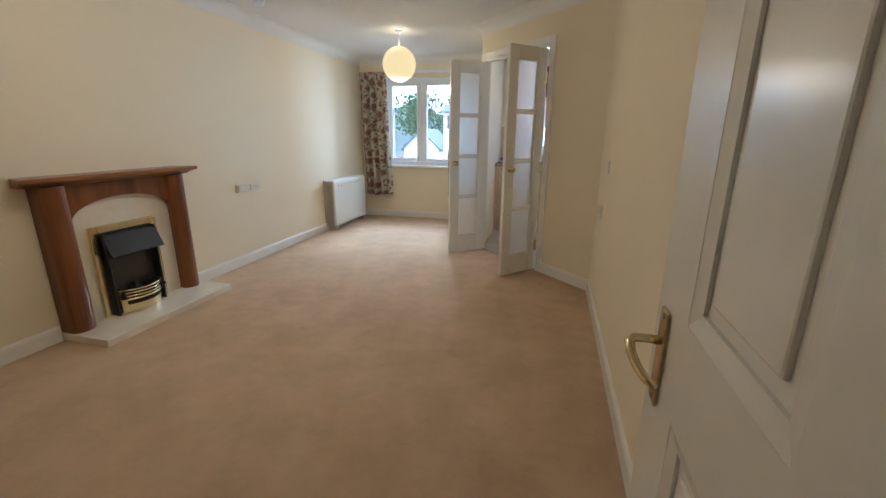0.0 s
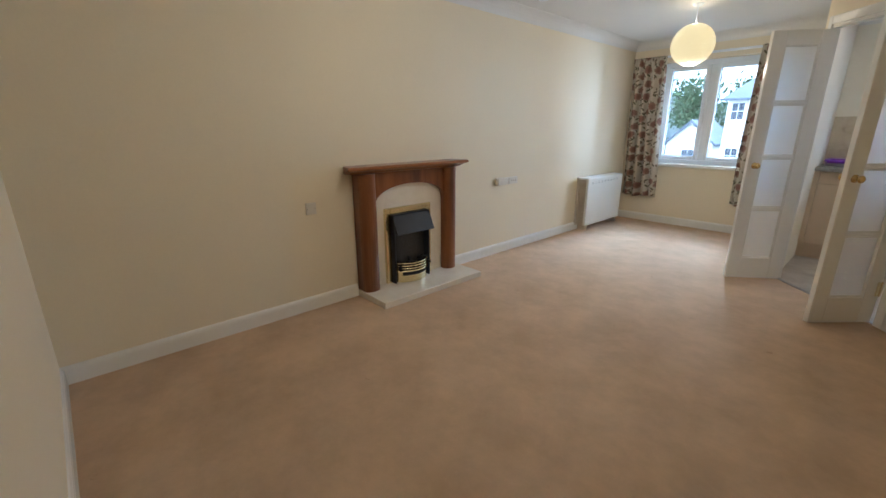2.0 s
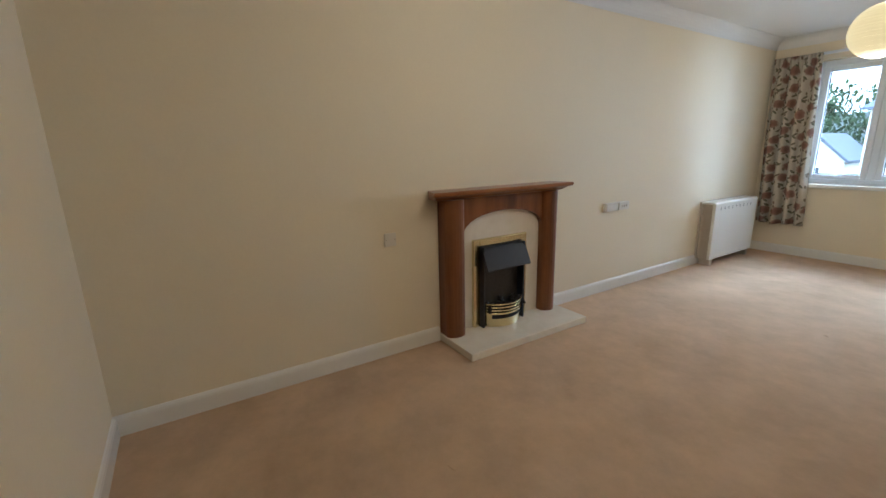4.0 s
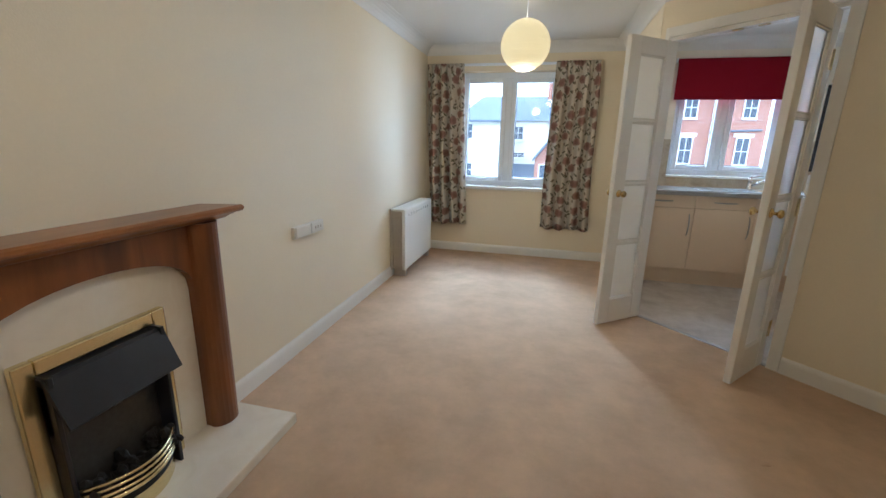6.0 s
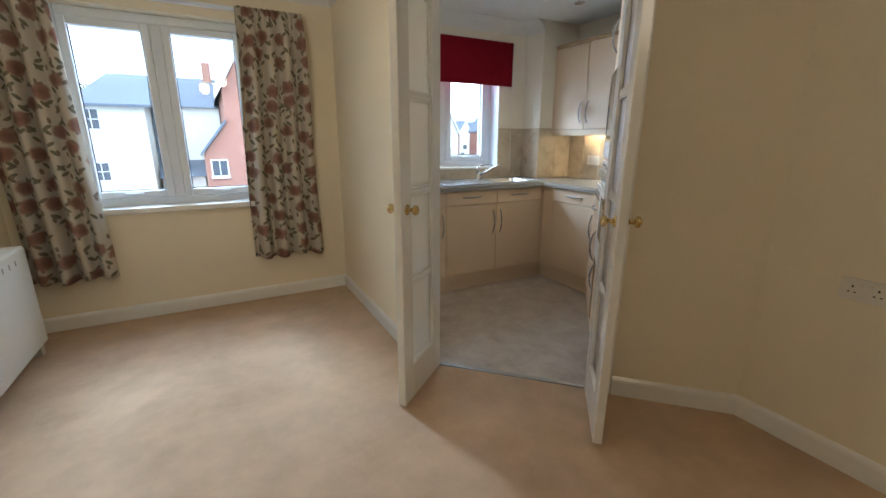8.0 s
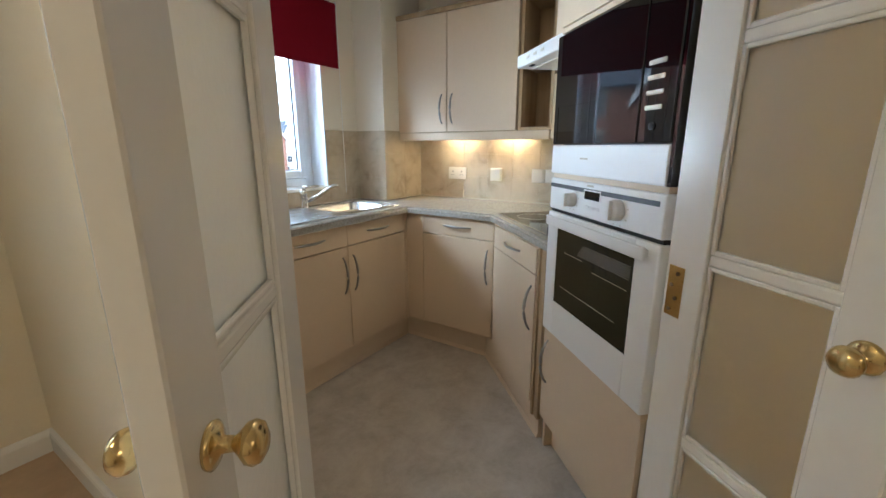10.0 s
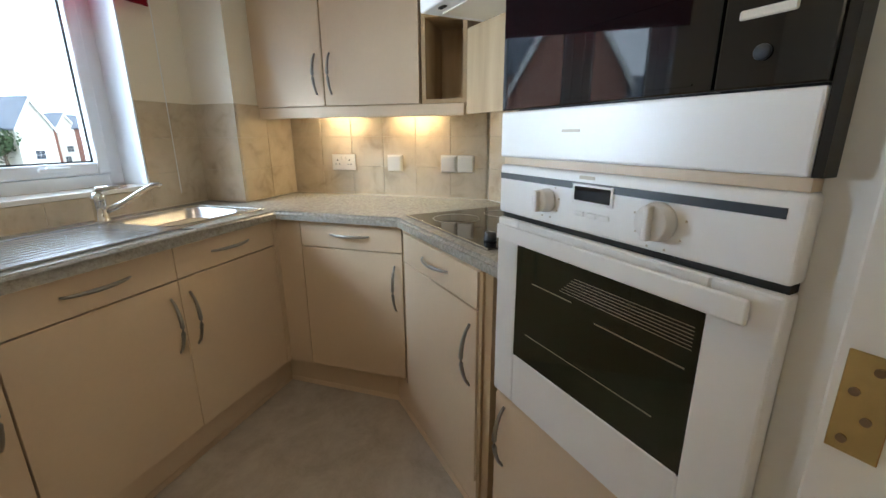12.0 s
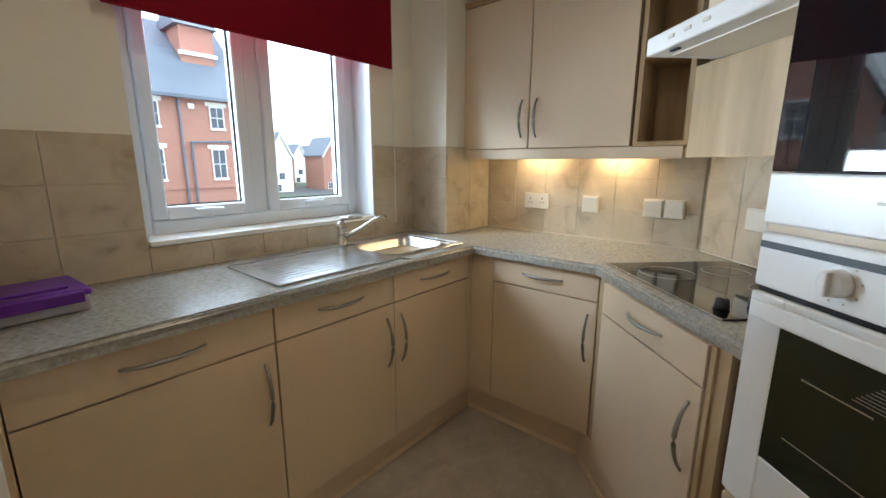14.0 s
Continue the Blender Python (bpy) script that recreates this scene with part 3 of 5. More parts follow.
# lining, stops and architrave of the doorway
lin = bmesh.new()
bx(lin, HL, HL + 0.014, -T - 0.002, 0.002, 0, 1.985), bx(lin, HR - 0.014, HR, -T - 0.002, 0.002, 0, 1.985), bx(lin, HL, HR, -T - 0.002, 0.002, 1.985, HEAD)
bmesh.ops.transform(lin, matrix=DOORWALL, verts=lin.verts)
structure("door_lining", lin, GLOSS, "white gloss door lining", "door frame")
for nm, y0, y1 in (("architrave_lounge", 0.0, 0.016), ("architrave_kitchen", -T - 0.010, -T)):
    arc = bmesh.new()
    left, edge = HL - 0.02, HL + (0.012 if y1 > 0 else -0.002)
    bx(arc, left, edge, y0, y1, 0, HEAD + 0.05, 0.004, 2), bx(arc, HR - 0.012, HR + 0.05, y0, y1, 0, HEAD + 0.05, 0.004, 2), bx(arc, HL + 0.012, HR - 0.012, y0, y1, HEAD - 0.012, HEAD + 0.05, 0.004, 2)
    bmesh.ops.transform(arc, matrix=DOORWALL, verts=arc.verts)
    structure(nm, arc, GLOSS, "white gloss door architrave", "architrave")
ctch = bmesh.new()
for u in (-0.07, 0.07):
    bx(ctch, u - 0.03, u + 0.03, -0.03, -0.012, 1.977, 1.9848, 0.002)
bmesh.ops.transform(ctch, matrix=DOORWALL, verts=ctch.verts)
structure("door_catch", ctch, AGED, "brass door catches in the door head", "catch")
# brass hinge flap on the kitchen face of the leaf by the oven
flap = part("hinge_flap", box(0.010, 0.052, -0.0398, -0.0378, 0.897, 1.012, 0.0008), BRASS, leaf_r, "polished brass hinge flap")
for k in range(4):
    part("screw", rod(bmesh.new(), (0.022 + 0.014 * (k % 2), -0.0415, 0.912 + 0.028 * k), (0.022 + 0.014 * (k % 2), -0.0392, 0.912 + 0.028 * k), 0.0046, 12), EDGE, flap)

# entrance door, open along the right-hand wall
ed = tagged(new("door_1"), "white gloss four-panel entrance door standing open", "door", kind="structure")
ed.matrix_basis = pose(0.302, 0.178, 0, 0, 0, 90.0)
DW = 0.81
PZ = ((0.2, 0.845), (1.005, 1.88))
PX = ((0.10, 0.29), (0.385, 0.655))
leaf = bmesh.new()
def panelled(bm, w, h, t, cols, rows):
    """A slab whose panels are sunk on both faces, with sloping mouldings and raised fields."""
    bx(bm, 0, w, 0.012, t - 0.012, 0.01, h)
    xs, zs = sorted({0, w, *[v for c in cols for v in c]}), sorted({0.01, h, *[v for r in rows for v in r]})
    for y0, y1 in ((0.0, 0.012), (t - 0.012, t)):
        for i in range(len(xs) - 1):
            for j in range(len(zs) - 1):
                cell = (xs[i], xs[i + 1], zs[j], zs[j + 1])
                if any(abs(cell[0] - c[0]) < 1e-6 for c in cols) and any(abs(cell[2] - r[0]) < 1e-6 for r in rows):
                    continue
                bx(bm, cell[0], cell[1], y0, y1, cell[2], cell[3])
panelled(leaf, DW, 1.98, 0.04, PX, PZ)
part("leaf", leaf, GLOSS, ed)
for c0, c1 in PX:
    for r0, r1 in PZ:
        mould = bmesh.new()
        s = 0.028
        for o, i2, y0, y1 in ((0.0, s, 0.028, 0.0395), (0.0, s, 0.012, 0.0005)):
            a = [(c0 + o, r0 + o), (c1 - o, r0 + o), (c1 - o, r1 - o), (c0 + o, r1 - o)]
            b2 = [(c0 + i2, r0 + i2), (c1 - i2, r0 + i2), (c1 - i2, r1 - i2), (c0 + i2, r1 - i2)]
            va, vb, vc = [mould.verts.new((x, y1, z)) for x, z in a], [mould.verts.new((x, (y0 + y1) / 2, z)) for x, z in b2], [mould.verts.new((x, y0, z)) for x, z in b2]
            for k in range(4):
                mould.faces.new((va[k], va[(k + 1) % 4], vb[(k + 1) % 4], vb[k])), mould.faces.new((vb[k], vb[(k + 1) % 4], vc[(k + 1) % 4], vc[k]))
        part("panel_moulding", mould, GLOSS, ed)
        part("raised_field", box(c0 + 0.05, c1 - 0.05, 0.006, 0.034, r0 + 0.05, r1 - 0.05, 0.004, 2), GLOSS, ed)
hx = DW - 0.062
pl_ = bmesh.new()
bx(pl_, hx - 0.02, hx + 0.02, 0.04, 0.047, 0.820, 0.990, 0.004, 2)
dh = part("door_handle", pl_, AGED, ed, "brass lever handle on a long plate")
lev = tube(bmesh.new(), [(hx, 0.047, 0.935), (hx, 0.065, 0.936), (hx, 0.086, 0.935), (hx - 0.006, 0.093, 0.929), (hx - 0.020, 0.092, 0.918), (hx - 0.040, 0.086, 0.906), (hx - 0.062, 0.076, 0.896), (hx - 0.078, 0.064, 0.892)], [0.008, 0.0075, 0.008, 0.0085, 0.008, 0.0075, 0.007, 0.0055], 12)
part("lever", lev, AGED, dh, smooth=True)
for z in (0.978, 0.832):
    part("screw", rod(bmesh.new(), (hx, 0.046, z), (hx, 0.0485, z), 0.005, 10), STEEL, dh)
ent = bmesh.new()
for x0, x1 in ((DX0, DX0 + 0.03), (DX1 - 0.0, DX1 + 0.03)):
    bx(ent, x0, x1, YB - 0.125, YB + 0.003, 0, 2.0)
bx(ent, DX0, DX1 + 0.03, YB - 0.125, YB + 0.003, 2.0, 2.03)
bx(ent, DX0 - 0.055, DX0 + 0.012, YB, YB + 0.017, 0, 2.08, 0.004, 2), bx(ent, DX1 + 0.018, DX1 + 0.085, YB, YB + 0.017, 0, 2.08, 0.004, 2), bx(ent, DX0 + 0.012, DX1 + 0.018, YB, YB + 0.017, 2.013, 2.08, 0.004, 2)
structure("entrance_frame", ent, GLOSS, "white gloss entrance door frame", "door frame")


# ---- switches and sockets ----
def plate_thing(name, m, w, h, label, category, kind, group=""):
    """A wall plate in the local x-z plane, standing out along -y. kind: switch, twin or blank."""
    o = thing(name, m, label, category, group)
    part("plate", box(-w / 2, w / 2, -0.011, 0.0, -h / 2, h / 2, 0.003, 2), PLASTIC, o)
    if kind == "switch":
        part("surround", box(-w / 2 + 0.003, w / 2 - 0.003, -0.018, -0.010, -h / 2 + 0.003, h / 2 - 0.003, 0.003, 2), PLASTIC, o)
        part("rocker", prism(bmesh.new(), [(-0.017, -0.034), (-0.017, 0.034), (-0.026, 0.034), (-0.0195, -0.034)], -0.034, 0.034, "x"), PLASTIC, o)
    if kind == "twin":
        for sx in (-w / 4, w / 4):
            for a, b, c, d in ((-0.003, 0.003, 0.008, 0.016), (-0.013, -0.006, -0.012, -0.008), (0.006, 0.013, -0.012, -0.008)):
                part("socket_hole", box(sx + a, sx + b, -0.0125, -0.0105, c, d), SLOT_SHADE, o)
            part("rocker", box(sx * 0.35 - 0.005, sx * 0.35 + 0.005, -0.015, -0.010, 0.012, 0.03, 0.002), PLASTIC, o)
    if kind == "blank":
        for sx in (-w * 0.38, w * 0.38):
            part("screw", rod(bmesh.new(), (sx, -0.0125, 0), (sx, -0.0105, 0), 0.003, 8), STEEL, o)
    return o


WEST, EAST, SOUTH = 90, -90, 180
plate_thing("light_switch", pose(-0.668, YB, 1.086, 0, 0, SOUTH), 0.088, 0.088, "cream plastic light switch by the entrance", "switch", "switch")
plate_thing("wall_plate", pose(XL, 1.586, 0.74, 0, 0, WEST), 0.075, 0.08, "blank cream plastic plate beside the fireplace", "wall plate", "blank")
tb = thing("socket_box", pose(XL, 3.72, 0.75, 0, 0, WEST), "long white plastic socket box on the wall", "socket")
part("back_box", box(-0.165, 0.165, -0.022, 0, -0.036, 0.036, 0.004, 2), PLASTIC, tb)
for sx, w in ((-0.078, 0.145), (0.085, 0.14)):
    p = part("face_plate", box(sx - w / 2, sx + w / 2, -0.03, -0.021, -0.033, 0.033, 0.003, 2), PLASTIC, tb)
    if sx > 0:
        for dx in (-0.028, 0.0, 0.032):
            part("switch_rocker", box(sx + dx - 0.006, sx + dx + 0.006, -0.034, -0.029, -0.008, 0.01, 0.002), HEATSIDE, p)
plate_thing("double_socket", pose(XR, 3.385, 0.735, 0, 0, EAST), 0.146, 0.086, "cream plastic double socket on the wall", "socket", "twin")
plate_thing("thermostat_plate", pose(XR, 3.20, 1.06, 0, 0, EAST), 0.06, 0.09, "small cream plastic wall plate", "wall plate", "blank")

# ---- fireplace ----
fp = thing("fireplace_surround", Matrix.Translation((XL, 2.42, 0.05)), "red-brown mahogany fireplace surround with an arched opening", "fireplace")
# outline in (y, z), local
Y0, Y1, A0, A1, TOPZ = -0.495, 0.468, -0.362, 0.343, 0.905
arch = []
for k in range(17):
    a = math.pi * k / 16
    arch.append(((A0 + A1) / 2 - (A1 - A0) / 2 * math.cos(a), 0.635 + 0.168 * math.sin(a) ** 0.75))
front = bmesh.new()
prism(front, [(Y0, 0.0), (A0, 0.0)] + arch + [(A1, 0.0), (Y1, 0.0), (Y1, TOPZ), (Y0, TOPZ)][0:4], 0.0, 0.085, "x")
part("front_panel", front, MAHOGANY, fp)
for y0, y1 in ((Y0 - 0.004, A0 + 0.004), (A1 - 0.004, Y1 + 0.004)):
    leg = bmesh.new()
    w, c = (y1 - y0) / 2, (y0 + y1) / 2
    prof = [(y0, 0.08)] + [(c - w * math.cos(math.pi * k / 10), 0.085 + 0.055 * math.sin(math.pi * k / 10)) for k in range(11)] + [(y1, 0.08)]
    prism(leg, [(x, y) for y, x in prof], 0.0, TOPZ, "z")
    part("half_column", leg, MAHOGANY, fp, smooth=False)
shelf = bmesh.new()
prof = [(0.0, TOPZ), (0.105, TOPZ), (0.118, 0.91), (0.132, 0.921), (0.148, 0.930), (0.168, 0.936), (0.174, 0.944), (0.174, 0.954), (0.166, 0.961), (0.0, 0.961)]
ends = [(-0.560 - max(0, x - 0.105) * 0.9, 0.496 + max(0, x - 0.105) * 0.9) for x, _ in prof]
one, two = ([shelf.verts.new((x, e[s], z)) for (x, z), e in zip(prof, ends)] for s in (0, 1))
for k in range(len(prof)):
    j = (k + 1) % len(prof)
    shelf.faces.new((one[k], one[j], two[j], two[k]))
shelf.faces.new(one[::-1]), shelf.faces.new(two)
part("mantel_shelf", shelf, MAHOGANY_SHELF, fp)
part("inset_slab", box(0.004, 0.05, A0 - 0.02, A1 + 0.02, 0.0, 0.86), MARBLE, fp, "polished cream marble back panel")
solid("hearth", box(XL + 0.002, -2.460, 1.916, 2.945, 0.0, 0.05, 0.005, 2), MARBLE, "polished cream marble hearth slab on the carpet", "hearth")
ef = thing("electric_fire", Matrix.Translation((XL + 0.052, 2.405, 0.051)), "black electric coal-effect fire in a brass frame", "electric fire")
FY0, FY1, FZ = -0.255, 0.215, 0.62
brf = bmesh.new()
bx(brf, 0, 0.028, FY0, FY0 + 0.052, 0, FZ, 0.006, 2), bx(brf, 0, 0.028, FY1 - 0.052, FY1, 0, FZ, 0.006, 2), bx(brf, 0, 0.03, FY0 + 0.052, FY1 - 0.052, FZ - 0.05, FZ, 0.006, 2)
part("frame", brf, PALEBRASS, ef, "polished brass frame")
part("back_plate", box(0.0, 0.006, FY0 + 0.052, FY1 - 0.052, 0.0, FZ - 0.05), SMOKED, ef)
for y in (FY0 + 0.05, FY1 - 0.064):
    part("side_cheek", box(0.0, 0.07, y, y + 0.014, 0.0, FZ - 0.05, 0.002), BLACKMETAL, ef)
hood = prism(bmesh.new(), [(0.006, FZ - 0.055), (0.05, FZ - 0.055), (0.062, FZ - 0.065), (0.125, FZ - 0.2), (0.118, FZ - 0.206), (0.05, FZ - 0.075), (0.006, FZ - 0.075)], FY0 + 0.046, FY1 - 0.046, "y")
bx(hood, 0.0, 0.05, FY0 + 0.05, FY0 + 0.058, FZ - 0.24, FZ - 0.06), bx(hood, 0.0, 0.05, FY1 - 0.058, FY1 - 0.05, FZ - 0.24, FZ - 0.06)
part("canopy", hood, BLACKMETAL, ef, "sloping matt black canopy")
rng = random.Random(4)
for k in range(46):
    y, x, z = rng.uniform(FY0 + 0.08, FY1 - 0.08), rng.uniform(0.025, 0.11), rng.uniform(0.10, 0.15)
    r = rng.uniform(0.016, 0.03)
    coal = bmesh.new()
    bmesh.ops.create_icosphere(coal, subdivisions=1, radius=r, matrix=Matrix.Translation((x, y, z + 0.03 - 0.25 * x)) @ Euler((rng.uniform(0, 3), rng.uniform(0, 3), 0)).to_matrix().to_4x4() @ Matrix.Diagonal((1.25, 0.8, 0.75, 1)))
    part("coal", coal, COAL, ef, "black imitation coal")
def bow(bm, z, r, out):
    pts = [(0.03 + out * math.sin(math.pi * k / 12) ** 0.7, FY0 + 0.055 + (FY1 - FY0 - 0.11) * k / 12, z) for k in range(13)]
    return tube(bm, pts, r, 8)
for z in (0.125, 0.147, 0.168):
    part("fret_bar", bow(bmesh.new(), z, 0.0055, 0.115), PALEBRASS, ef, smooth=True)
fret = bmesh.new()
ring = [(0.03 + 0.1 * math.sin(math.pi * k / 14) ** 0.7, FY0 + 0.06 + (FY1 - FY0 - 0.12) * k / 14) for k in range(15)]
prism(fret, [(0.01, FY0 + 0.06)] + ring + [(0.01, FY1 - 0.06)], 0.004, 0.10, "z")
part("fret", fret, PALEBRASS, ef, "bowed brass fret")
part("fret_cap", bow(bmesh.new(), 0.102, 0.008, 0.108), PALEBRASS, ef, smooth=True)
part("fret_slot", prism(bmesh.new(), [(x + 0.0015, y) for x, y in ring[2:-2]] + [(0.06, ring[-3][1]), (0.06, ring[2][1])], 0.062, 0.09, "z"), SLOT_SHADE, ef)

# ---- storage heater ----
sh = thing("storage_heater", Matrix.Translation((XL, 5.14, 0.0)), "white enamel storage heater with grey sides against the wall", "heater")
HL = 0.93
part("case", box(0.02, 0.125, 0.012, HL - 0.012, 0.075, 0.645, 0.006, 2), HEATSIDE, sh)
part("front_panel", box(0.125, 0.158, 0.0, HL, 0.07, 0.66, 0.008, 3), HEATER, sh)
part("top_panel", box(0.015, 0.15, 0.0, HL, 0.648, 0.668, 0.005, 2), HEATER, sh)
part("back_plate", box(0.002, 0.018, -0.004, HL + 0.004, 0.06, 0.672, 0.002), HEATSIDE, sh)
for z in range(9):
    part("side_rib", box(0.04 + 0.009 * z, 0.044 + 0.009 * z, 0.006, 0.0125, 0.11, 0.60), HEATSIDE, sh)
for k in range(9):
    # slots are dark bars on the panel; their shade is in the colour
    part("grille_slot", box(0.1565, 0.1592, 0.105 + k * 0.082, 0.113 + k * 0.082, 0.588, 0.618, 0.001), HEATSLOT, sh)
for y in (0.04, HL - 0.09):
    part("foot", box(0.03, 0.145, y, y + 0.05, 0.0, 0.076, 0.003), HEATSIDE, sh)

# ---- curtains and rail ----
def curtain(name, x0, x1, b0, b1, y, z0, z1, folds, seed, label):
    """A gathered curtain, from x0 to x1 at its heading and from b0 to b1 at its hem."""
    rng = random.Random(seed)
    nx, nz = folds * 22, 34
    bm = bmesh.new()
    uvl = bm.loops.layers.uv.new("cloth")
    ph = [rng.uniform(-0.5, 0.5) for _ in range(folds + 1)]
    amp = [rng.uniform(0.75, 1.25) for _ in range(folds + 1)]
    grid, flat = [], 1.35 * (x1 - x0)
    for j in range(nz + 1):
        v = j / nz
        row = []
        for i in range(nx + 1):
            u = i / nx
            f = u * folds
            k = min(int(f), folds - 1)
            a = amp[k] * (1 - (f - k)) + amp[k + 1] * (f - k)
            wave = math.sin(2 * math.pi * (f + 0.12 * math.sin(2.2 * v + seed)) + ph[k] * 0.3 * v)
            depth = (0.050 - 0.018 * v) * a * math.copysign(abs(wave) ** 0.7, wave) + 0.007 * math.sin(13 * u + 4 * v)
            head = min(1.0, max(0.0, (v - 0.93) / 0.03))
            depth = depth * (1 - head) + head * 0.011 * math.sin(2 * math.pi * f * 3)
            lean = (1 - v) ** 0.8
            left, right = x0 + (b0 - x0) * lean, x1 + (b1 - x1) * lean
            x = left + u * (right - left) + 0.006 * math.sin(7 * v + seed)
            z = z0 + (z1 - z0) * v + (0.006 * math.sin(9 * u + seed) if j == 0 else 0)
            row.append(bm.verts.new((x, y + depth, z)))
        grid.append(row)
    for j in range(nz):
        for i in range(nx):
            f = bm.faces.new((grid[j][i], grid[j][i + 1], grid[j + 1][i + 1], grid[j + 1][i]))
            for lp, (a, b) in zip(f.loops, ((i, j), (i + 1, j), (i + 1, j + 1), (i, j + 1))):
                lp[uvl].uv = (a / nx * flat + seed, b / nz * (z1 - z0))
    me = mesh_of(name, bm, CLOTH, True)
    o = tagged(new(name, me), label, "curtain", "lounge curtains")
    so = o.modifiers.new("cloth", "SOLIDIFY")
    so.thickness = 0.004
    return o


curtain("curtain", -2.815, -2.400, -2.775, -2.325, 6.30, 0.352, 2.140, 4, 1, "cream curtain printed with red-brown flowers, drawn back")
curtain("curtain", -1.408, -0.968, -1.452, -0.925, 6.30, 0.360, 2.145, 4, 2, "cream curtain printed with red-brown flowers, drawn back")
rail = thing("curtain_rail", Matrix.Translation((-1.88, 6.335, 2.118)), "slim white curtain rail above the window", "curtain rail")
part("track", box(-0.915, 0.90, -0.012, 0.012, 0.0, 0.026, 0.004, 2), UPVC, rail)
for x in (-0.88, -0.3, 0.3, 0.86):
    part("bracket", box(x - 0.012, x + 0.012, 0.01, YW - 6.335, 0.004, 0.022, 0.002), UPVC, rail)

# ---- paper lantern ----
pend = thing("pendant_lamp", Matrix.Translation((-1.645, 4.865, CH)), "round cream paper lantern, lit, hanging from the ceiling", "lamp")
part("ceiling_rose", lathe(bmesh.new(), [(0.045, 0.0), (0.045, -0.008), (0.03, -0.02), (0.012, -0.026), (0.001, -0.027)], 24), UPVC, pend, smooth=True)
part("flex", rod(bmesh.new(), (0, 0, -0.02), (0, 0, -0.2), 0.0035, 8), UPVC, pend)
R = 0.179
prof = []
for k in range(61):
    a = math.pi * (0.03 + 0.94 * k / 60)
    prof.append(((R + 0.0022 * math.cos(2 * math.pi * k / 2.5)) * math.sin(a), -CH + 2.0 + (R * 1.0) * math.cos(a)))
part("shade", lathe(bmesh.new(), prof, 40), PAPER, pend, "ribbed paper shade", True)
for k in range(14):
    a = math.pi * (0.1 + 0.8 * k / 13)
    pts = [(R * 1.004 * math.sin(a) * math.cos(2 * math.pi * i / 32), R * 1.004 * math.sin(a) * math.sin(2 * math.pi * i / 32), -CH + 2.0 + R * math.cos(a)) for i in range(33)]
    part("wire_ring", tube(bmesh.new(), pts, 0.0011, 5), PAPER, pend)

# assumed flush ceiling lamp, unseen, added as fill over the lounge's entrance end
fl_ = thing("fill_ceiling_lamp", Matrix.Translation((-1.42, 2.0, CH)), "assumed round white glass ceiling lamp, added out of view as fill, lit", "lamp")
part("base", lathe(bmesh.new(), [(0.13, 0.0), (0.13, -0.02), (0.12, -0.024), (0.001, -0.024)], 28), UPVC, fl_, smooth=True)
part("glass_bowl", lathe(bmesh.new(), [(0.125, -0.024), (0.12, -0.045), (0.1, -0.068), (0.06, -0.084), (0.001, -0.09)], 28), PAPER, fl_, smooth=True)

# smoke alarm on the lounge ceiling
sa = thing("smoke_alarm", Matrix.Translation((-2.44, 3.63, CH)), "round white smoke alarm on the ceiling", "smoke alarm")
part("base", lathe(bmesh.new(), [(0.058, 0.0), (0.058, -0.008), (0.054, -0.011), (0.001, -0.011)], 28), UPVC, sa, smooth=True)
part("cover", lathe(bmesh.new(), [(0.050, -0.011), (0.050, -0.026), (0.043, -0.036), (0.02, -0.040), (0.001, -0.0405)], 28), UPVC, sa, smooth=True)

# dents that furniture feet left in the carpet, each with a raised lip of pile
drng = random.Random(11)
for x, y in ((-0.46, 1.63), (-2.0, 0.63), (-1.97, 0.227), (-1.82, 1.35), (-0.43, 3.23), (-1.425, 4.04)):
    lip = []
    for k in range(9):
        a = x * 5 + math.pi * k / 9
        r = 0.02 + 0.005 * math.sin(3 * a + x * 9)
        lip.append((x + r * math.cos(a), y + r * 0.8 * math.sin(a), 0.0005))
    structure("carpet_dent", tube(bmesh.new(), lip, [0.0015 + 0.0025 * math.sin(math.pi * k / 8) for k in range(9)], 6), CARPET, "small furniture dent pressed into the beige carpet", "dent", True)

# ---- kitchen ----
WT, WB = 0.903, 0.866


def bar_handle(parent, a, b, out, lift=0.03):
    """A flat bowed steel handle between two points on a front whose outward way is out."""
    a, b, o = Vector(a), Vector(b), Vector(out)
    bm = bmesh.new()
    pts = [a.lerp(b, k / 10) + o * (lift * math.sin(math.pi * k / 10) ** 0.7) for k in range(11)]
    tube(bm, pts, [0.004 + 0.003 * math.sin(math.pi * k / 10) for k in range(11)], 8)
    part("handle", bm, NICKEL, parent, "bowed satin-nickel handle", True)


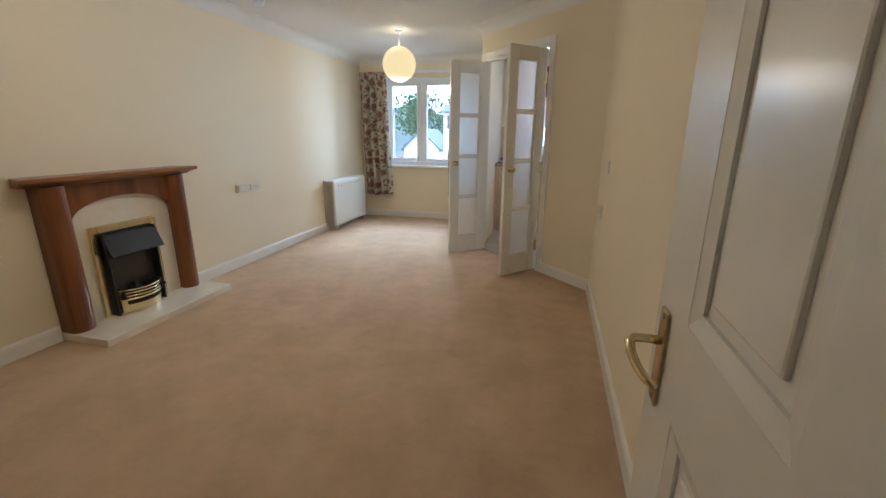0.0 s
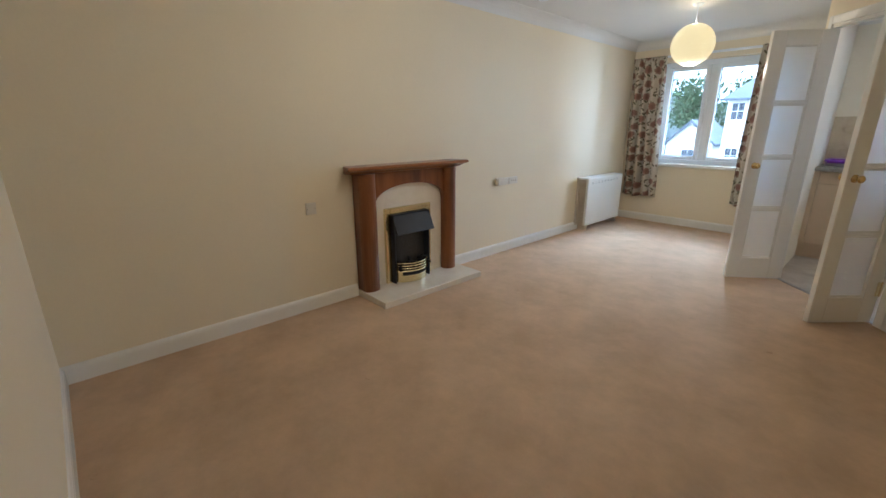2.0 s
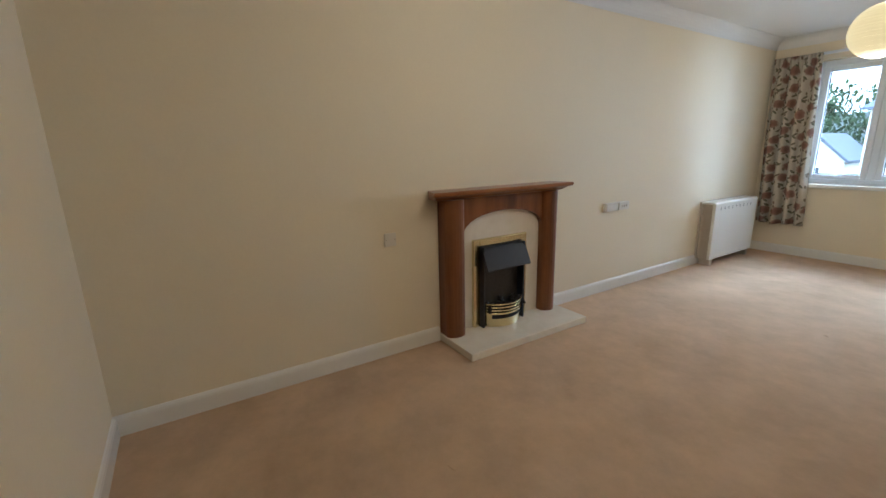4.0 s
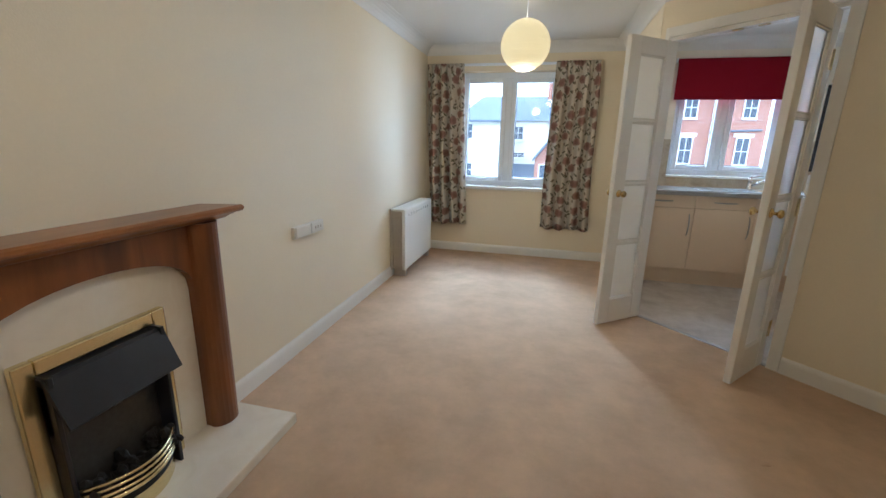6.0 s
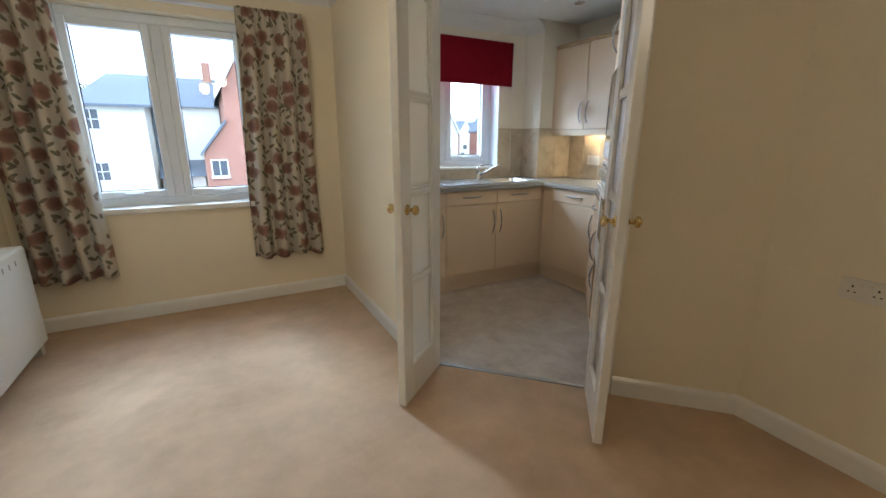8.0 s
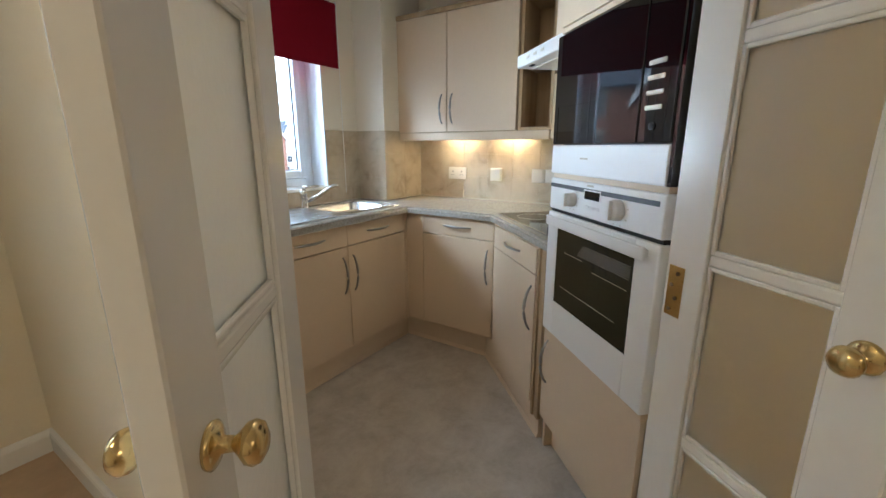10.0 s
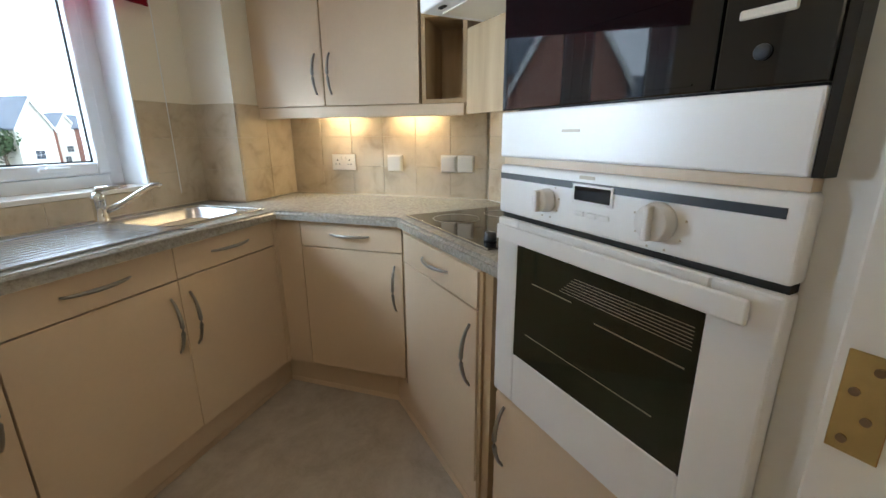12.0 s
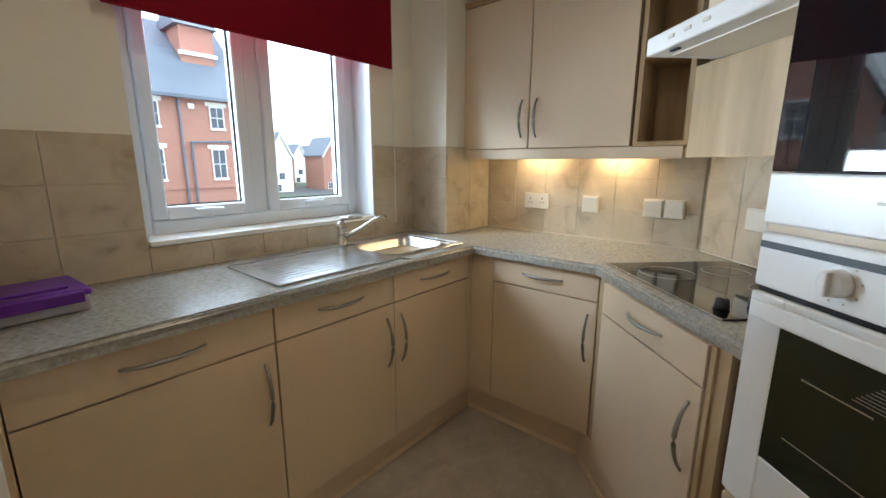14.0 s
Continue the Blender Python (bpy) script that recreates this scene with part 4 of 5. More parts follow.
def base_unit(m, width, doors, label, group="kitchen base units", handle_at=(), drawers=None, depth=0.55):
    """A base unit in local x (along the front), y (into the wall) and z, its door faces on y = 0."""
    u = thing("base_unit", m, label, "cabinet", group)
    part("carcass", box(0.001, width - 0.001, 0.021, depth, 0.152, WB - 0.002), CARCASS, u)
    n = drawers or doors
    for k in range(n):
        a, b = width * k / n + 0.0015, width * (k + 1) / n - 0.0015
        d = part("drawer_front", box(a, b, 0.0, 0.019, 0.748, WB - 0.006, 0.002, 2), UNIT, u)
        c = (a + b) / 2
        bar_handle(d, (c - 0.095, 0.0, 0.808), (c + 0.095, 0.0, 0.808), (0, -1, 0), 0.026)
    for k in range(doors):
        a, b = width * k / doors + 0.0015, width * (k + 1) / doors - 0.0015
        d = part("door", box(a, b, 0.0, 0.019, 0.155, 0.743, 0.002, 2), UNIT, u)
        side = handle_at[k]
        x = b - 0.036 if side > 0 else a + 0.036
        bar_handle(d, (x, 0.0, 0.485), (x, 0.0, 0.69), (0, -1, 0), 0.03)
    return u


FS = 5.755
base_unit(Matrix.Translation((-0.626, FS, 0)), 0.575, 1, "cream base unit with one drawer over one door", handle_at=(1,), depth=0.53)
base_unit(Matrix.Translation((-0.049, FS, 0)), 0.988, 2, "wide cream sink unit with two drawer fronts over two doors", handle_at=(1, -1), depth=0.53)
solid("filler_panel", box(XKL + 0.001, -0.628, FS, FS + 0.5, 0.152, WB - 0.002, 0.002), UNIT, "narrow cream filler panel at the partition wall", "panel")
solid("corner_post", prism(bmesh.new(), [(0.941, FS), (0.967, FS), (0.967, 5.632), (0.985, 5.632), (0.985, FS + 0.02), (0.941, FS + 0.02)], 0.152, WB - 0.002, "z"), UNIT, "cream corner post between the base units", "panel")
# facing west: local x runs towards -y, local y towards +x
M2 = Matrix(((0, 1, 0, 0.966), (-1, 0, 0, 5.63), (0, 0, 1, 0), (0, 0, 0, 1)))
base_unit(M2, 0.492, 1, "cream base unit with one drawer over one door, in the corner", handle_at=(1,), depth=0.54)
# along the diagonal: local x runs from (0.96, 5.18) towards the oven, local y into the wall
D0 = Vector((0.874, 5.091, 0))
M3 = Matrix(((-S2, S2, 0, D0.x), (-S2, -S2, 0, D0.y), (0, 0, 1, 0), (0, 0, 0, 1)))
base_unit(M3, 0.54, 1, "cream base unit with one drawer over one door, under the hob", handle_at=(1,), depth=0.5)
fp2 = box(0.562, 0.60, 0.012, 0.03, 0.10, WB - 0.002)
bx(fp2, 0.546, 0.562, 0.004, 0.5, 0.10, WB - 0.002)
bmesh.ops.transform(fp2, matrix=M3, verts=fp2.verts)
solid("end_panel", fp2, CARCASS, "light wood end panel between hob unit and oven", "panel")
solid("recess_post", prism(bmesh.new(), [(0.966, 5.134), (0.985, 5.134), (0.90, 5.049), (0.888, 5.063)], 0.152, WB - 0.002, "z"), CARCASS, "light wood post in the recess beside the hob unit", "panel")
# plinths
pl1 = prism(bmesh.new(), [(XKL, FS + 0.055), (1.02, FS + 0.055), (1.02, 5.20), (0.475, 4.655), (0.489, 4.641), (1.04, 5.192), (1.04, FS + 0.075), (XKL, FS + 0.075)], 0.0, 0.152, "z")
structure("plinth", pl1, UNIT, "cream plinth under the kitchen units", "plinth")
sealb = strip("floor_seal", [(XKL, FS + 0.055), (1.02, FS + 0.055), (1.02, 5.20), (0.475, 4.655)], [(0, 0), (0.008, 0), (0.002, 0.02), (0, 0.02)], UNIT, "pale sealing strip along the plinth", "trim")

# worktop, in pieces round the sink bowl
wt = bmesh.new()
YF = 5.73
BX0, BX1, BY0, BY1 = 0.53, 0.90, 5.85, 6.15
prism(wt, [(XKL, YF), (BX0, YF), (BX0, YK), (XKL, YK)], WB, WT, "z")
prism(wt, [(BX0, YF), (BX1, YF), (BX1, BY0), (BX0, BY0)], WB, WT, "z")
prism(wt, [(BX0, BY1), (BX1, BY1), (BX1, YK), (BX0, YK)], WB, WT, "z")
wt2 = bmesh.new()
prism(wt2, [(BX1, YF), (0.940, YF), (0.940, 5.146), (0.434, 4.640), (0.848, 4.226), (XKR, 4.908), (XKR, 6.05), (1.118, 6.05), (1.118, YK), (BX1, YK)], WB, WT, "z")
wtop = thing("worktop", Matrix.Identity(4), "grey speckled laminate worktop on the base units", "worktop")
for nm, wt in (("sink_run", wt), ("corner_run", wt2)):
  bmesh.ops.remove_doubles(wt, verts=wt.verts, dist=0.0005)
  edges = [e for e in wt.edges if all(abs(v.co.z - WT) < 1e-5 for v in e.verts) and all((abs(v.co.y - YF) < 1e-4 or (abs(v.co.x - 0.94) < 1e-4 and v.co.y < 5.74) or (abs(v.co.x - 0.434) < 1e-3)) for v in e.verts)]
  bmesh.ops.bevel(wt, geom=edges, offset=0.012, segments=3, affect="EDGES")
  part(nm, wt, WORKTOP, wtop)
solid("sealant", bx(box(XKL, 1.118, YK - 0.010, YK - 0.0085, WT, WT + 0.006), XKR - 0.012, XKR - 0.0105, 4.92, 6.04, WT, WT + 0.008), GROUT, "pale sealant bead behind the worktop", "sealant")

# sink and tap
sk = thing("sink", Matrix.Translation((0.0, 5.80, WT)), "stainless steel inset sink with a ribbed drainer", "sink")
pan = bmesh.new()
E = 0.005
bx(pan, 0.0, BX0, 0.0, 0.375, 0.0, E, 0.002), bx(pan, BX0, BX1, 0.0, BY0 - 5.80, 0.0, E), bx(pan, BX0, BX1, BY1 - 5.80, 0.375, 0.0, E), bx(pan, BX1, 0.945, 0.0, 0.375, 0.0, E, 0.002)
bx(pan, 0.0, 0.945, -0.004, 0.008, 0.0, 0.009, 0.003), bx(pan, 0.0, 0.945, 0.367, 0.379, 0.0, 0.009, 0.003), bx(pan, -0.004, 0.008, 0.0, 0.375, 0.0, 0.009, 0.003), bx(pan, 0.937, 0.949, 0.0, 0.375, 0.0, 0.009, 0.003)
part("rim", pan, STEEL, sk)
for k in range(9):
    part("drainer_rib", box(0.06, 0.47, 0.055 + k * 0.033, 0.060 + k * 0.033, E, E + 0.0012, 0.0005), STEEL, sk)
bowl = bmesh.new()
def ring_at(inset, z, r):
    pts = []
    x0, x1, y0, y1 = BX0 + inset, BX1 - inset, BY0 - 5.80 + inset, BY1 - 5.80 - inset
    for cx, cy, a0 in ((x1 - r, y1 - r, 0), (x0 + r, y1 - r, 90), (x0 + r, y0 + r, 180), (x1 - r, y0 + r, 270)):
        for k in range(5):
            a = radians(a0 + 22.5 * k)
            pts.append(bowl.verts.new((cx + r * math.cos(a), cy + r * math.sin(a), z)))
    return pts
rings = [ring_at(-0.002, E + 0.001, 0.06), ring_at(0.006, -0.004, 0.06), ring_at(0.014, -0.12, 0.055), ring_at(0.035, -0.15, 0.05), ring_at(0.12, -0.155, 0.02)]
for a, b in zip(rings, rings[1:]):
    for k in range(20):
        bowl.faces.new((a[k], a[(k + 1) % 20], b[(k + 1) % 20], b[k]))
bowl.faces.new(rings[-1])
part("bowl", bowl, STEEL, sk, smooth=True)
for x, y in ((BX0, BY0 - 5.80), (BX1 - 0.03, BY0 - 5.80), (BX0, BY1 - 5.83)):
    part("corner_fillet", box(x, x + 0.03, y, y + 0.03, 0.0015, E - 0.001), STEEL, sk)
part("drain", lathe(bmesh.new(), [(0.035, -0.154), (0.034, -0.150), (0.02, -0.152), (0.001, -0.153)], 20, Matrix.Translation((0.715, 0.20, 0))), CHROME, sk, smooth=True)
tap = thing("tap", Matrix.Translation((0.535, 6.20, WT + 0.005)), "chrome single-lever mixer tap behind the sink", "tap")
part("body", lathe(bmesh.new(), [(0.027, 0), (0.027, 0.006), (0.023, 0.012), (0.022, 0.075), (0.024, 0.082), (0.023, 0.1), (0.015, 0.112), (0.001, 0.115)], 22), CHROME, tap, smooth=True)
part("spout", tube(bmesh.new(), [(0.01, -0.01, 0.04), (0.06, -0.045, 0.065), (0.11, -0.082, 0.105), (0.145, -0.108, 0.128), (0.158, -0.118, 0.13), (0.165, -0.123, 0.122)], [0.013, 0.012, 0.011, 0.0105, 0.0105, 0.011], 12), CHROME, tap, smooth=True)
part("lever", tube(bmesh.new(), [(0.0, 0.0, 0.112), (0.0, -0.005, 0.124), (0.03, -0.03, 0.128), (0.075, -0.06, 0.130)], [0.012, 0.012, 0.009, 0.006], 10), CHROME, tap, smooth=True)

# hob
hob = thing("hob", M3 @ Matrix.Translation((-0.10, 0.06, WT)), "black glass ceramic hob set into the worktop", "hob")
part("glass_top", box(0.0, 0.60, 0.0, 0.50, 0.0, 0.006, 0.002), BLACKGLASS, hob)
part("trim_strip", bx(box(0.0, 0.60, 0.499, 0.506, 0.0, 0.008, 0.001), 0.0, 0.60, -0.006, 0.001, 0.0, 0.008, 0.001), STEEL, hob)
for k in range(2):
    kn = part("control_knob", lathe(bmesh.new(), [(0.02, 0.006), (0.02, 0.012), (0.017, 0.03), (0.015, 0.032), (0.001, 0.033)], 18, Matrix.Translation((0.52, 0.06 + 0.1 * k, 0))), BLACKMETAL, hob, smooth=True)
    part("pointer", box(0.51, 0.53, 0.058 + 0.1 * k, 0.062 + 0.1 * k, 0.032, 0.036, 0.001), STEEL, kn)
for x, y, r in ((0.16, 0.14, 0.09), (0.16, 0.36, 0.075), (0.40, 0.36, 0.09)):
    pts = [(x + r * math.cos(2 * math.pi * k / 32), y + r * math.sin(2 * math.pi * k / 32), 0.0062) for k in range(33)]
    part("zone_ring", tube(bmesh.new(), pts, 0.0012, 4), HEATSIDE, hob)

# tall oven housing; local x from its hob side towards the doorway, y into the wall
O0 = Vector((0.430, 4.640, 0))
MO = Matrix(((-S2, S2, 0, O0.x), (-S2, -S2, 0, O0.y), (0, 0, 1, 0), (0, 0, 0, 1)))
tow = thing("oven_housing", MO, "tall cream housing unit holding the oven and microwave", "cabinet")
TWD, TH = 0.602, 2.12
for a, b in ((0.0, 0.018), (TWD - 0.018 + 0.02, TWD + 0.02)):
    part("side_panel", box(a - 0.004, b - 0.004, 0.024, 0.58, 0.0, TH, 0.001), UNIT, tow)
for z in (0.556, 1.166, 1.645, TH - 0.018):
    part("shelf", box(0.016, TWD - 0.002, -0.004, 0.58, z - 0.008, z + 0.008), UNIT, tow)
part("kickboard", box(0.016, TWD, 0.06, 0.08, 0, 0.15), UNIT, tow)
ld = part("door", box(0.004, TWD - 0.004, 0.0, 0.019, 0.155, 0.545, 0.002, 2), UNIT, tow)
bar_handle(ld, (0.045, 0, 0.33), (0.045, 0, 0.52), (0, -1, 0))
ud = part("door", box(0.004, TWD - 0.004, 0.0, 0.019, 1.66, TH - 0.03, 0.002, 2), UNIT, tow)
bar_handle(ud, (0.045, 0, 1.74), (0.045, 0, 1.92), (0, -1, 0))
part("edge_strip", box(TWD + 0.001, TWD + 0.018, 0.02, 0.04, 0.0, TH), UNIT, tow)

ov = thing("oven", MO @ Matrix.Translation((0.011, 0, 0.565)), "white built-in electric oven with a dark glass door", "oven")
OW = 0.594
part("case", box(0.02, OW - 0.02, 0.024, 0.52, 0.004, 0.585), BLACKMETAL, ov)
fas = part("control_panel", box(0.0, OW, -0.012, 0.024, 0.482, 0.592, 0.006, 3), APPLIANCE, ov)
part("dark_strip", box(0.005, 0.575, -0.0135, -0.0118, 0.561, 0.574), BLACKMETAL, fas)
part("display", box(0.24, 0.325, -0.0150, -0.0118, 0.540, 0.568, 0.002), BLACKGLASS, fas)
part("display_frame", box(0.235, 0.33, -0.0142, -0.0118, 0.536, 0.572, 0.002), APPLIANCE, fas)
for k in range(3):
    part("button", box(0.245 + 0.028 * k, 0.268 + 0.028 * k, -0.0145, -0.0118, 0.512, 0.522, 0.002), APPLIANCE, fas)
part("badge", box(0.25, 0.285, -0.0135, -0.0118, 0.580, 0.586), HEATSIDE, fas)
for x in (0.166, 0.416):
    r = 0.024 if x < 0.3 else 0.03
    kn = part("control_knob", lathe(bmesh.new(), [(r, 0), (r, 0.006), (r * 0.92, 0.02), (r * 0.85, 0.023), (0.001, 0.024)], 24, Matrix.Translation((x, -0.012, 0.53)) @ Matrix.Rotation(radians(90), 4, "X")), APPLIANCE, fas, smooth=True)
    part("grip", box(x - 0.006, x + 0.006, -0.046, -0.032, 0.53 - r * 0.9, 0.53 + r * 0.9, 0.003, 2), APPLIANCE, kn)
    for k in range(8):
        a = radians(40 * k)
        part("dial_mark", box( x + 1.45 * r * math.sin(a) - 0.0015, x + 1.45 * r * math.sin(a) + 0.0015, -0.0132, -0.0119, 0.53 + 1.45 * r * math.cos(a) - 0.0015, 0.53 + 1.45 * r * math.cos(a) + 0.0015), HEATSIDE, fas)
part("gap", box(0.004, OW - 0.004, -0.002, 0.02, 0.470, 0.484), SLOT_SHADE, ov)
dr = bmesh.new()
GX0, GX1, GZ0, GZ1 = 0.078, 0.505, 0.140, 0.418
bx(dr, 0.0, GX0, -0.014, 0.018, 0.004, 0.470, 0.005, 2), bx(dr, GX1, OW, -0.014, 0.018, 0.004, 0.470, 0.005, 2), bx(dr, GX0, GX1, -0.014, 0.018, 0.004, GZ0, 0.003), bx(dr, GX0, GX1, -0.014, 0.018, GZ1, 0.470, 0.003)
od = part("oven_door", dr, APPLIANCE, ov)
part("door_glass", box(GX0 - 0.003, GX1 + 0.003, -0.012, -0.006, GZ0 - 0.003, GZ1 + 0.003), OVENGLASS, od, "dark green-black glass")
for k in range(7):
    part("rack_bar", box(0.22 + 0.006 * k, GX1 - 0.01, -0.0132, -0.0122, 0.352 + 0.006 * k, 0.3535 + 0.006 * k), STEEL, od)
for x0, x1, z in ((0.135, 0.255, 0.338), (0.315, 0.49, 0.318), (0.12, 0.45, 0.208)):
    part("rack_edge", box(x0, x1, -0.0132, -0.0122, z, z + 0.003), STEEL, od)
hnd = bmesh.new()
bx(hnd, 0.025, 0.565, -0.036, -0.027, 0.424, 0.460, 0.004, 3), bx(hnd, 0.035, 0.06, -0.028, -0.013, 0.432, 0.452, 0.003), bx(hnd, 0.53, 0.558, -0.028, -0.013, 0.432, 0.452, 0.003)
part("handle", hnd, APPLIANCE, od)
mw = thing("microwave", MO @ Matrix.Translation((0.011, 0, 1.171)), "built-in microwave with a black glass front over a white panel", "microwave")
part("case", box(0.02, OW - 0.02, 0.02, 0.42, 0.004, 0.45), BLACKMETAL, mw)
part("lower_panel", box(0.004, 0.588, -0.016, 0.02, 0.004, 0.1, 0.004, 2), APPLIANCE, mw)
part("badge", box(0.2, 0.245, -0.0172, -0.0158, 0.056, 0.061), HEATSIDE, mw)
part("side_strip", box(0.589, OW + 0.006, -0.012, 0.02, 0.004, 0.455), BLACKGLASS, mw)
part("door_glass", box(0.004, 0.466, -0.016, 0.02, 0.103, 0.455, 0.003, 2), BLACKGLASS, mw)
part("window_frame", bx(bx(box(0.03, 0.44, -0.0172, -0.0158, 0.113, 0.116), 0.03, 0.44, -0.0172, -0.0158, 0.225, 0.229), 0.03, 0.033, -0.0172, -0.0158, 0.113, 0.229), BLACKGLASS, mw)
cp = part("control_panel", box(0.469, 0.588, -0.016, 0.02, 0.103, 0.455, 0.003, 2), BLACKGLASS, mw)
for k in range(4):
    part("button", box(0.488, 0.548, -0.019, -0.0155, 0.180 + 0.034 * k, 0.191 + 0.034 * k, 0.002), PLASTIC, cp)
part("control_knob", lathe(bmesh.new(), [(0.009, 0), (0.009, 0.004), (0.008, 0.005), (0.001, 0.0055)], 20, Matrix.Translation((0.52, -0.016, 0.142)) @ Matrix.Rotation(radians(90), 4, "X")), BLACKMETAL, cp, smooth=True)

# wall cupboards, facing west: local x runs towards -y, local y towards +x
MW = Matrix(((0, 1, 0, 1.274), (-1, 0, 0, 6.05), (0, 0, 1, 1.36), (0, 0, 0, 1)))
wc = thing("wall_cupboard", MW, "cream two-door wall cupboard over the worktop", "cupboard")
CW, CHT = 0.885, 0.715
part("carcass", box(0.001, CW, 0.021, XKR - 1.275, 0.0, CHT), CARCASS, wc)
for a, b, hx_ in ((0.0, 0.398, 0.36), (0.402, CW, 0.44)):
    d = part("door", box(a + 0.001, b - 0.001, 0.0, 0.019, 0.003, CHT - 0.002, 0.002, 2), UNIT, wc)
    bar_handle(d, (hx_, 0, 0.055), (hx_, 0, 0.235), (0, -1, 0))
part("cornice", box(0.0, CW + 0.22, -0.008, 0.03, CHT, CHT + 0.03, 0.006, 2), CARCASS, wc)
part("light_pelmet", box(0.0, CW + 0.205, 0.004, 0.022, -0.052, -0.001, 0.002), UNIT, wc)
# open shelves beside it
osn = thing("open_shelf", MW @ Matrix.Translation((CW + 0.012, 0, 0)), "light wood open shelf unit at the end of the cupboards", "shelf")
NW = 0.205
nb = bmesh.new()
bx(nb, 0.0, 0.018, 0.0, 0.255, 0.0, CHT), bx(nb, NW - 0.018, NW, 0.0, 0.255, 0.0, CHT)
part("side_panel", nb, CARCASS, osn)
part("back_panel", box(0.018, NW - 0.018, 0.235, 0.255, 0.0, CHT), CARCASS, osn)
for z in (0.0, 0.345, CHT - 0.018):
    part("shelf", box(0.018, NW - 0.018, 0.002, 0.235, z, z + 0.018), CARCASS, osn)
# cooker hood over the hob: local as the diagonal units
hoodm = M3 @ Matrix.Translation((-0.126, 0.0, 0.0))
hb = thing("cooker_hood", hoodm, "white slimline cooker hood fixed between the cupboards", "cooker hood")
part("visor", box(0.03, 0.70, 0.13, 0.55, 1.655, 1.715, 0.008, 2), APPLIANCE, hb)
part("filter", box(0.08, 0.65, 0.20, 0.50, 1.651, 1.656), PLASTIC, hb)
part("switch_slot", box(0.13, 0.17, 0.155, 0.17, 1.6505, 1.656), SLOT_SHADE, hb)
for x in (0.16, 0.24, 0.32):
    part("push_button", box(x, x + 0.03, 0.125, 0.131, 1.68, 1.692, 0.002), PLASTIC, hb)
part("chimney_box", box(0.05, 0.66, 0.33, 0.565, 1.716, 2.075), UNIT, hb)
ep = box(-0.186, 0.622, 0.386, 0.404, 1.312, 1.65, 0.001)
bmesh.ops.transform(ep, matrix=M3, verts=ep.verts)
solid("hood_panel", ep, CARCASS, "light wood panel under the cooker hood", "panel")
# lit strip lamps under the cupboard
for k, y in enumerate((5.68, 5.27)):
    lampo = thing("strip_lamp", Matrix.Translation((1.455, y, 1.352)), "lit strip lamp fixed under the wall cupboard", "lamp", "under-cupboard lamps")
    part("housing", box(-0.03, 0.03, -0.11, 0.11, -0.012, 0.007, 0.003), UPVC, lampo)
    part("diffuser", box(-0.022, 0.022, -0.10, 0.10, -0.017, -0.0125, 0.002), TUBE, lampo)

# roller blind
bl = thing("roller_blind", Matrix.Translation((-0.255, YK - 0.03, 2.115)), "deep red roller blind, half drawn over the kitchen window", "blind")
BWID = 1.185
part("roller", rod(bmesh.new(), (0.0, 0.0, 0.0), (BWID, 0.0, 0.0), 0.02, 20), RED, bl, smooth=False)
part("cloth", box(0.005, BWID - 0.005, -0.021, -0.0195, -0.352, 0.0), RED, bl)
part("bottom_bar", box(0.005, BWID - 0.005, -0.024, -0.0165, -0.362, -0.348, 0.002), RED, bl)
for x in (-0.008, BWID + 0.001):
    part("bracket", box(x, x + 0.007, -0.02, 0.03, -0.02, 0.025, 0.002), UPVC, bl)
part("cord", rod(bmesh.new(), (BWID + 0.012, -0.01, 0.0), (BWID + 0.012, -0.01, -1.15), 0.0016, 6), UPVC, bl)

# kitchen sockets
for y, w in ((5.71, 0.146), (5.40, 0.086), (5.10, 0.086), (5.01, 0.086)):
    plate_thing("kitchen_socket", pose(XKR - 0.012, y, 1.082, 0, 0, EAST), w, 0.086, "white plastic socket on the tiled splashback", "socket", "twin" if w > 0.1 else "switch", "kitchen sockets")
plate_thing("kitchen_socket", pose(1.285, 4.668, 1.082, 0, 0, -135 + 0), 0.146, 0.086, "white plastic cooker switch on the tiled splashback", "socket", "switch", "kitchen sockets")

# purple box on the worktop
tub = thing("storage_tub", pose(-0.525, 6.07, WT, 0, 0, 4), "low translucent plastic tub with a purple lid", "tub")
part("tub", box(-0.115, 0.095, -0.09, 0.11, 0.0, 0.045, 0.012, 3), PALETRAY, tub)
lid = part("lid", box(-0.12, 0.10, -0.096, 0.116, 0.043, 0.062, 0.009, 3), PURPLE, tub, "purple lid")
part("lid_recess", box(-0.08, 0.06, -0.06, 0.08, 0.061, 0.068, 0.004, 2), PURPLE, lid)
part("clip", box(-0.10, 0.08, -0.104, -0.094, 0.028, 0.058, 0.004, 2), PURPLE, tub)

# kitchen ceiling downlight
dl = thing("ceiling_light", Matrix.Translation((1.02, 5.55, CH - 0.03)), "small recessed round chrome ceiling light", "lamp", "kitchen ceiling lights")
part("rim", lathe(bmesh.new(), [(0.045, 0.0), (0.045, -0.006), (0.034, -0.01), (0.03, -0.004), (0.001, -0.003)], 24), CHROME, dl, smooth=True)
# second downlight is added, out of view, to go with the fill lamp
dl2 = thing("ceiling_light", Matrix.Translation((0.02, 5.22, CH - 0.03)), "small recessed round chrome ceiling light added around the unseen fill lamp, lit", "lamp", "kitchen ceiling lights")
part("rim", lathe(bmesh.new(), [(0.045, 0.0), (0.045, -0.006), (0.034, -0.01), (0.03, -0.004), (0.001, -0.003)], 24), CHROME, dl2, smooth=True)

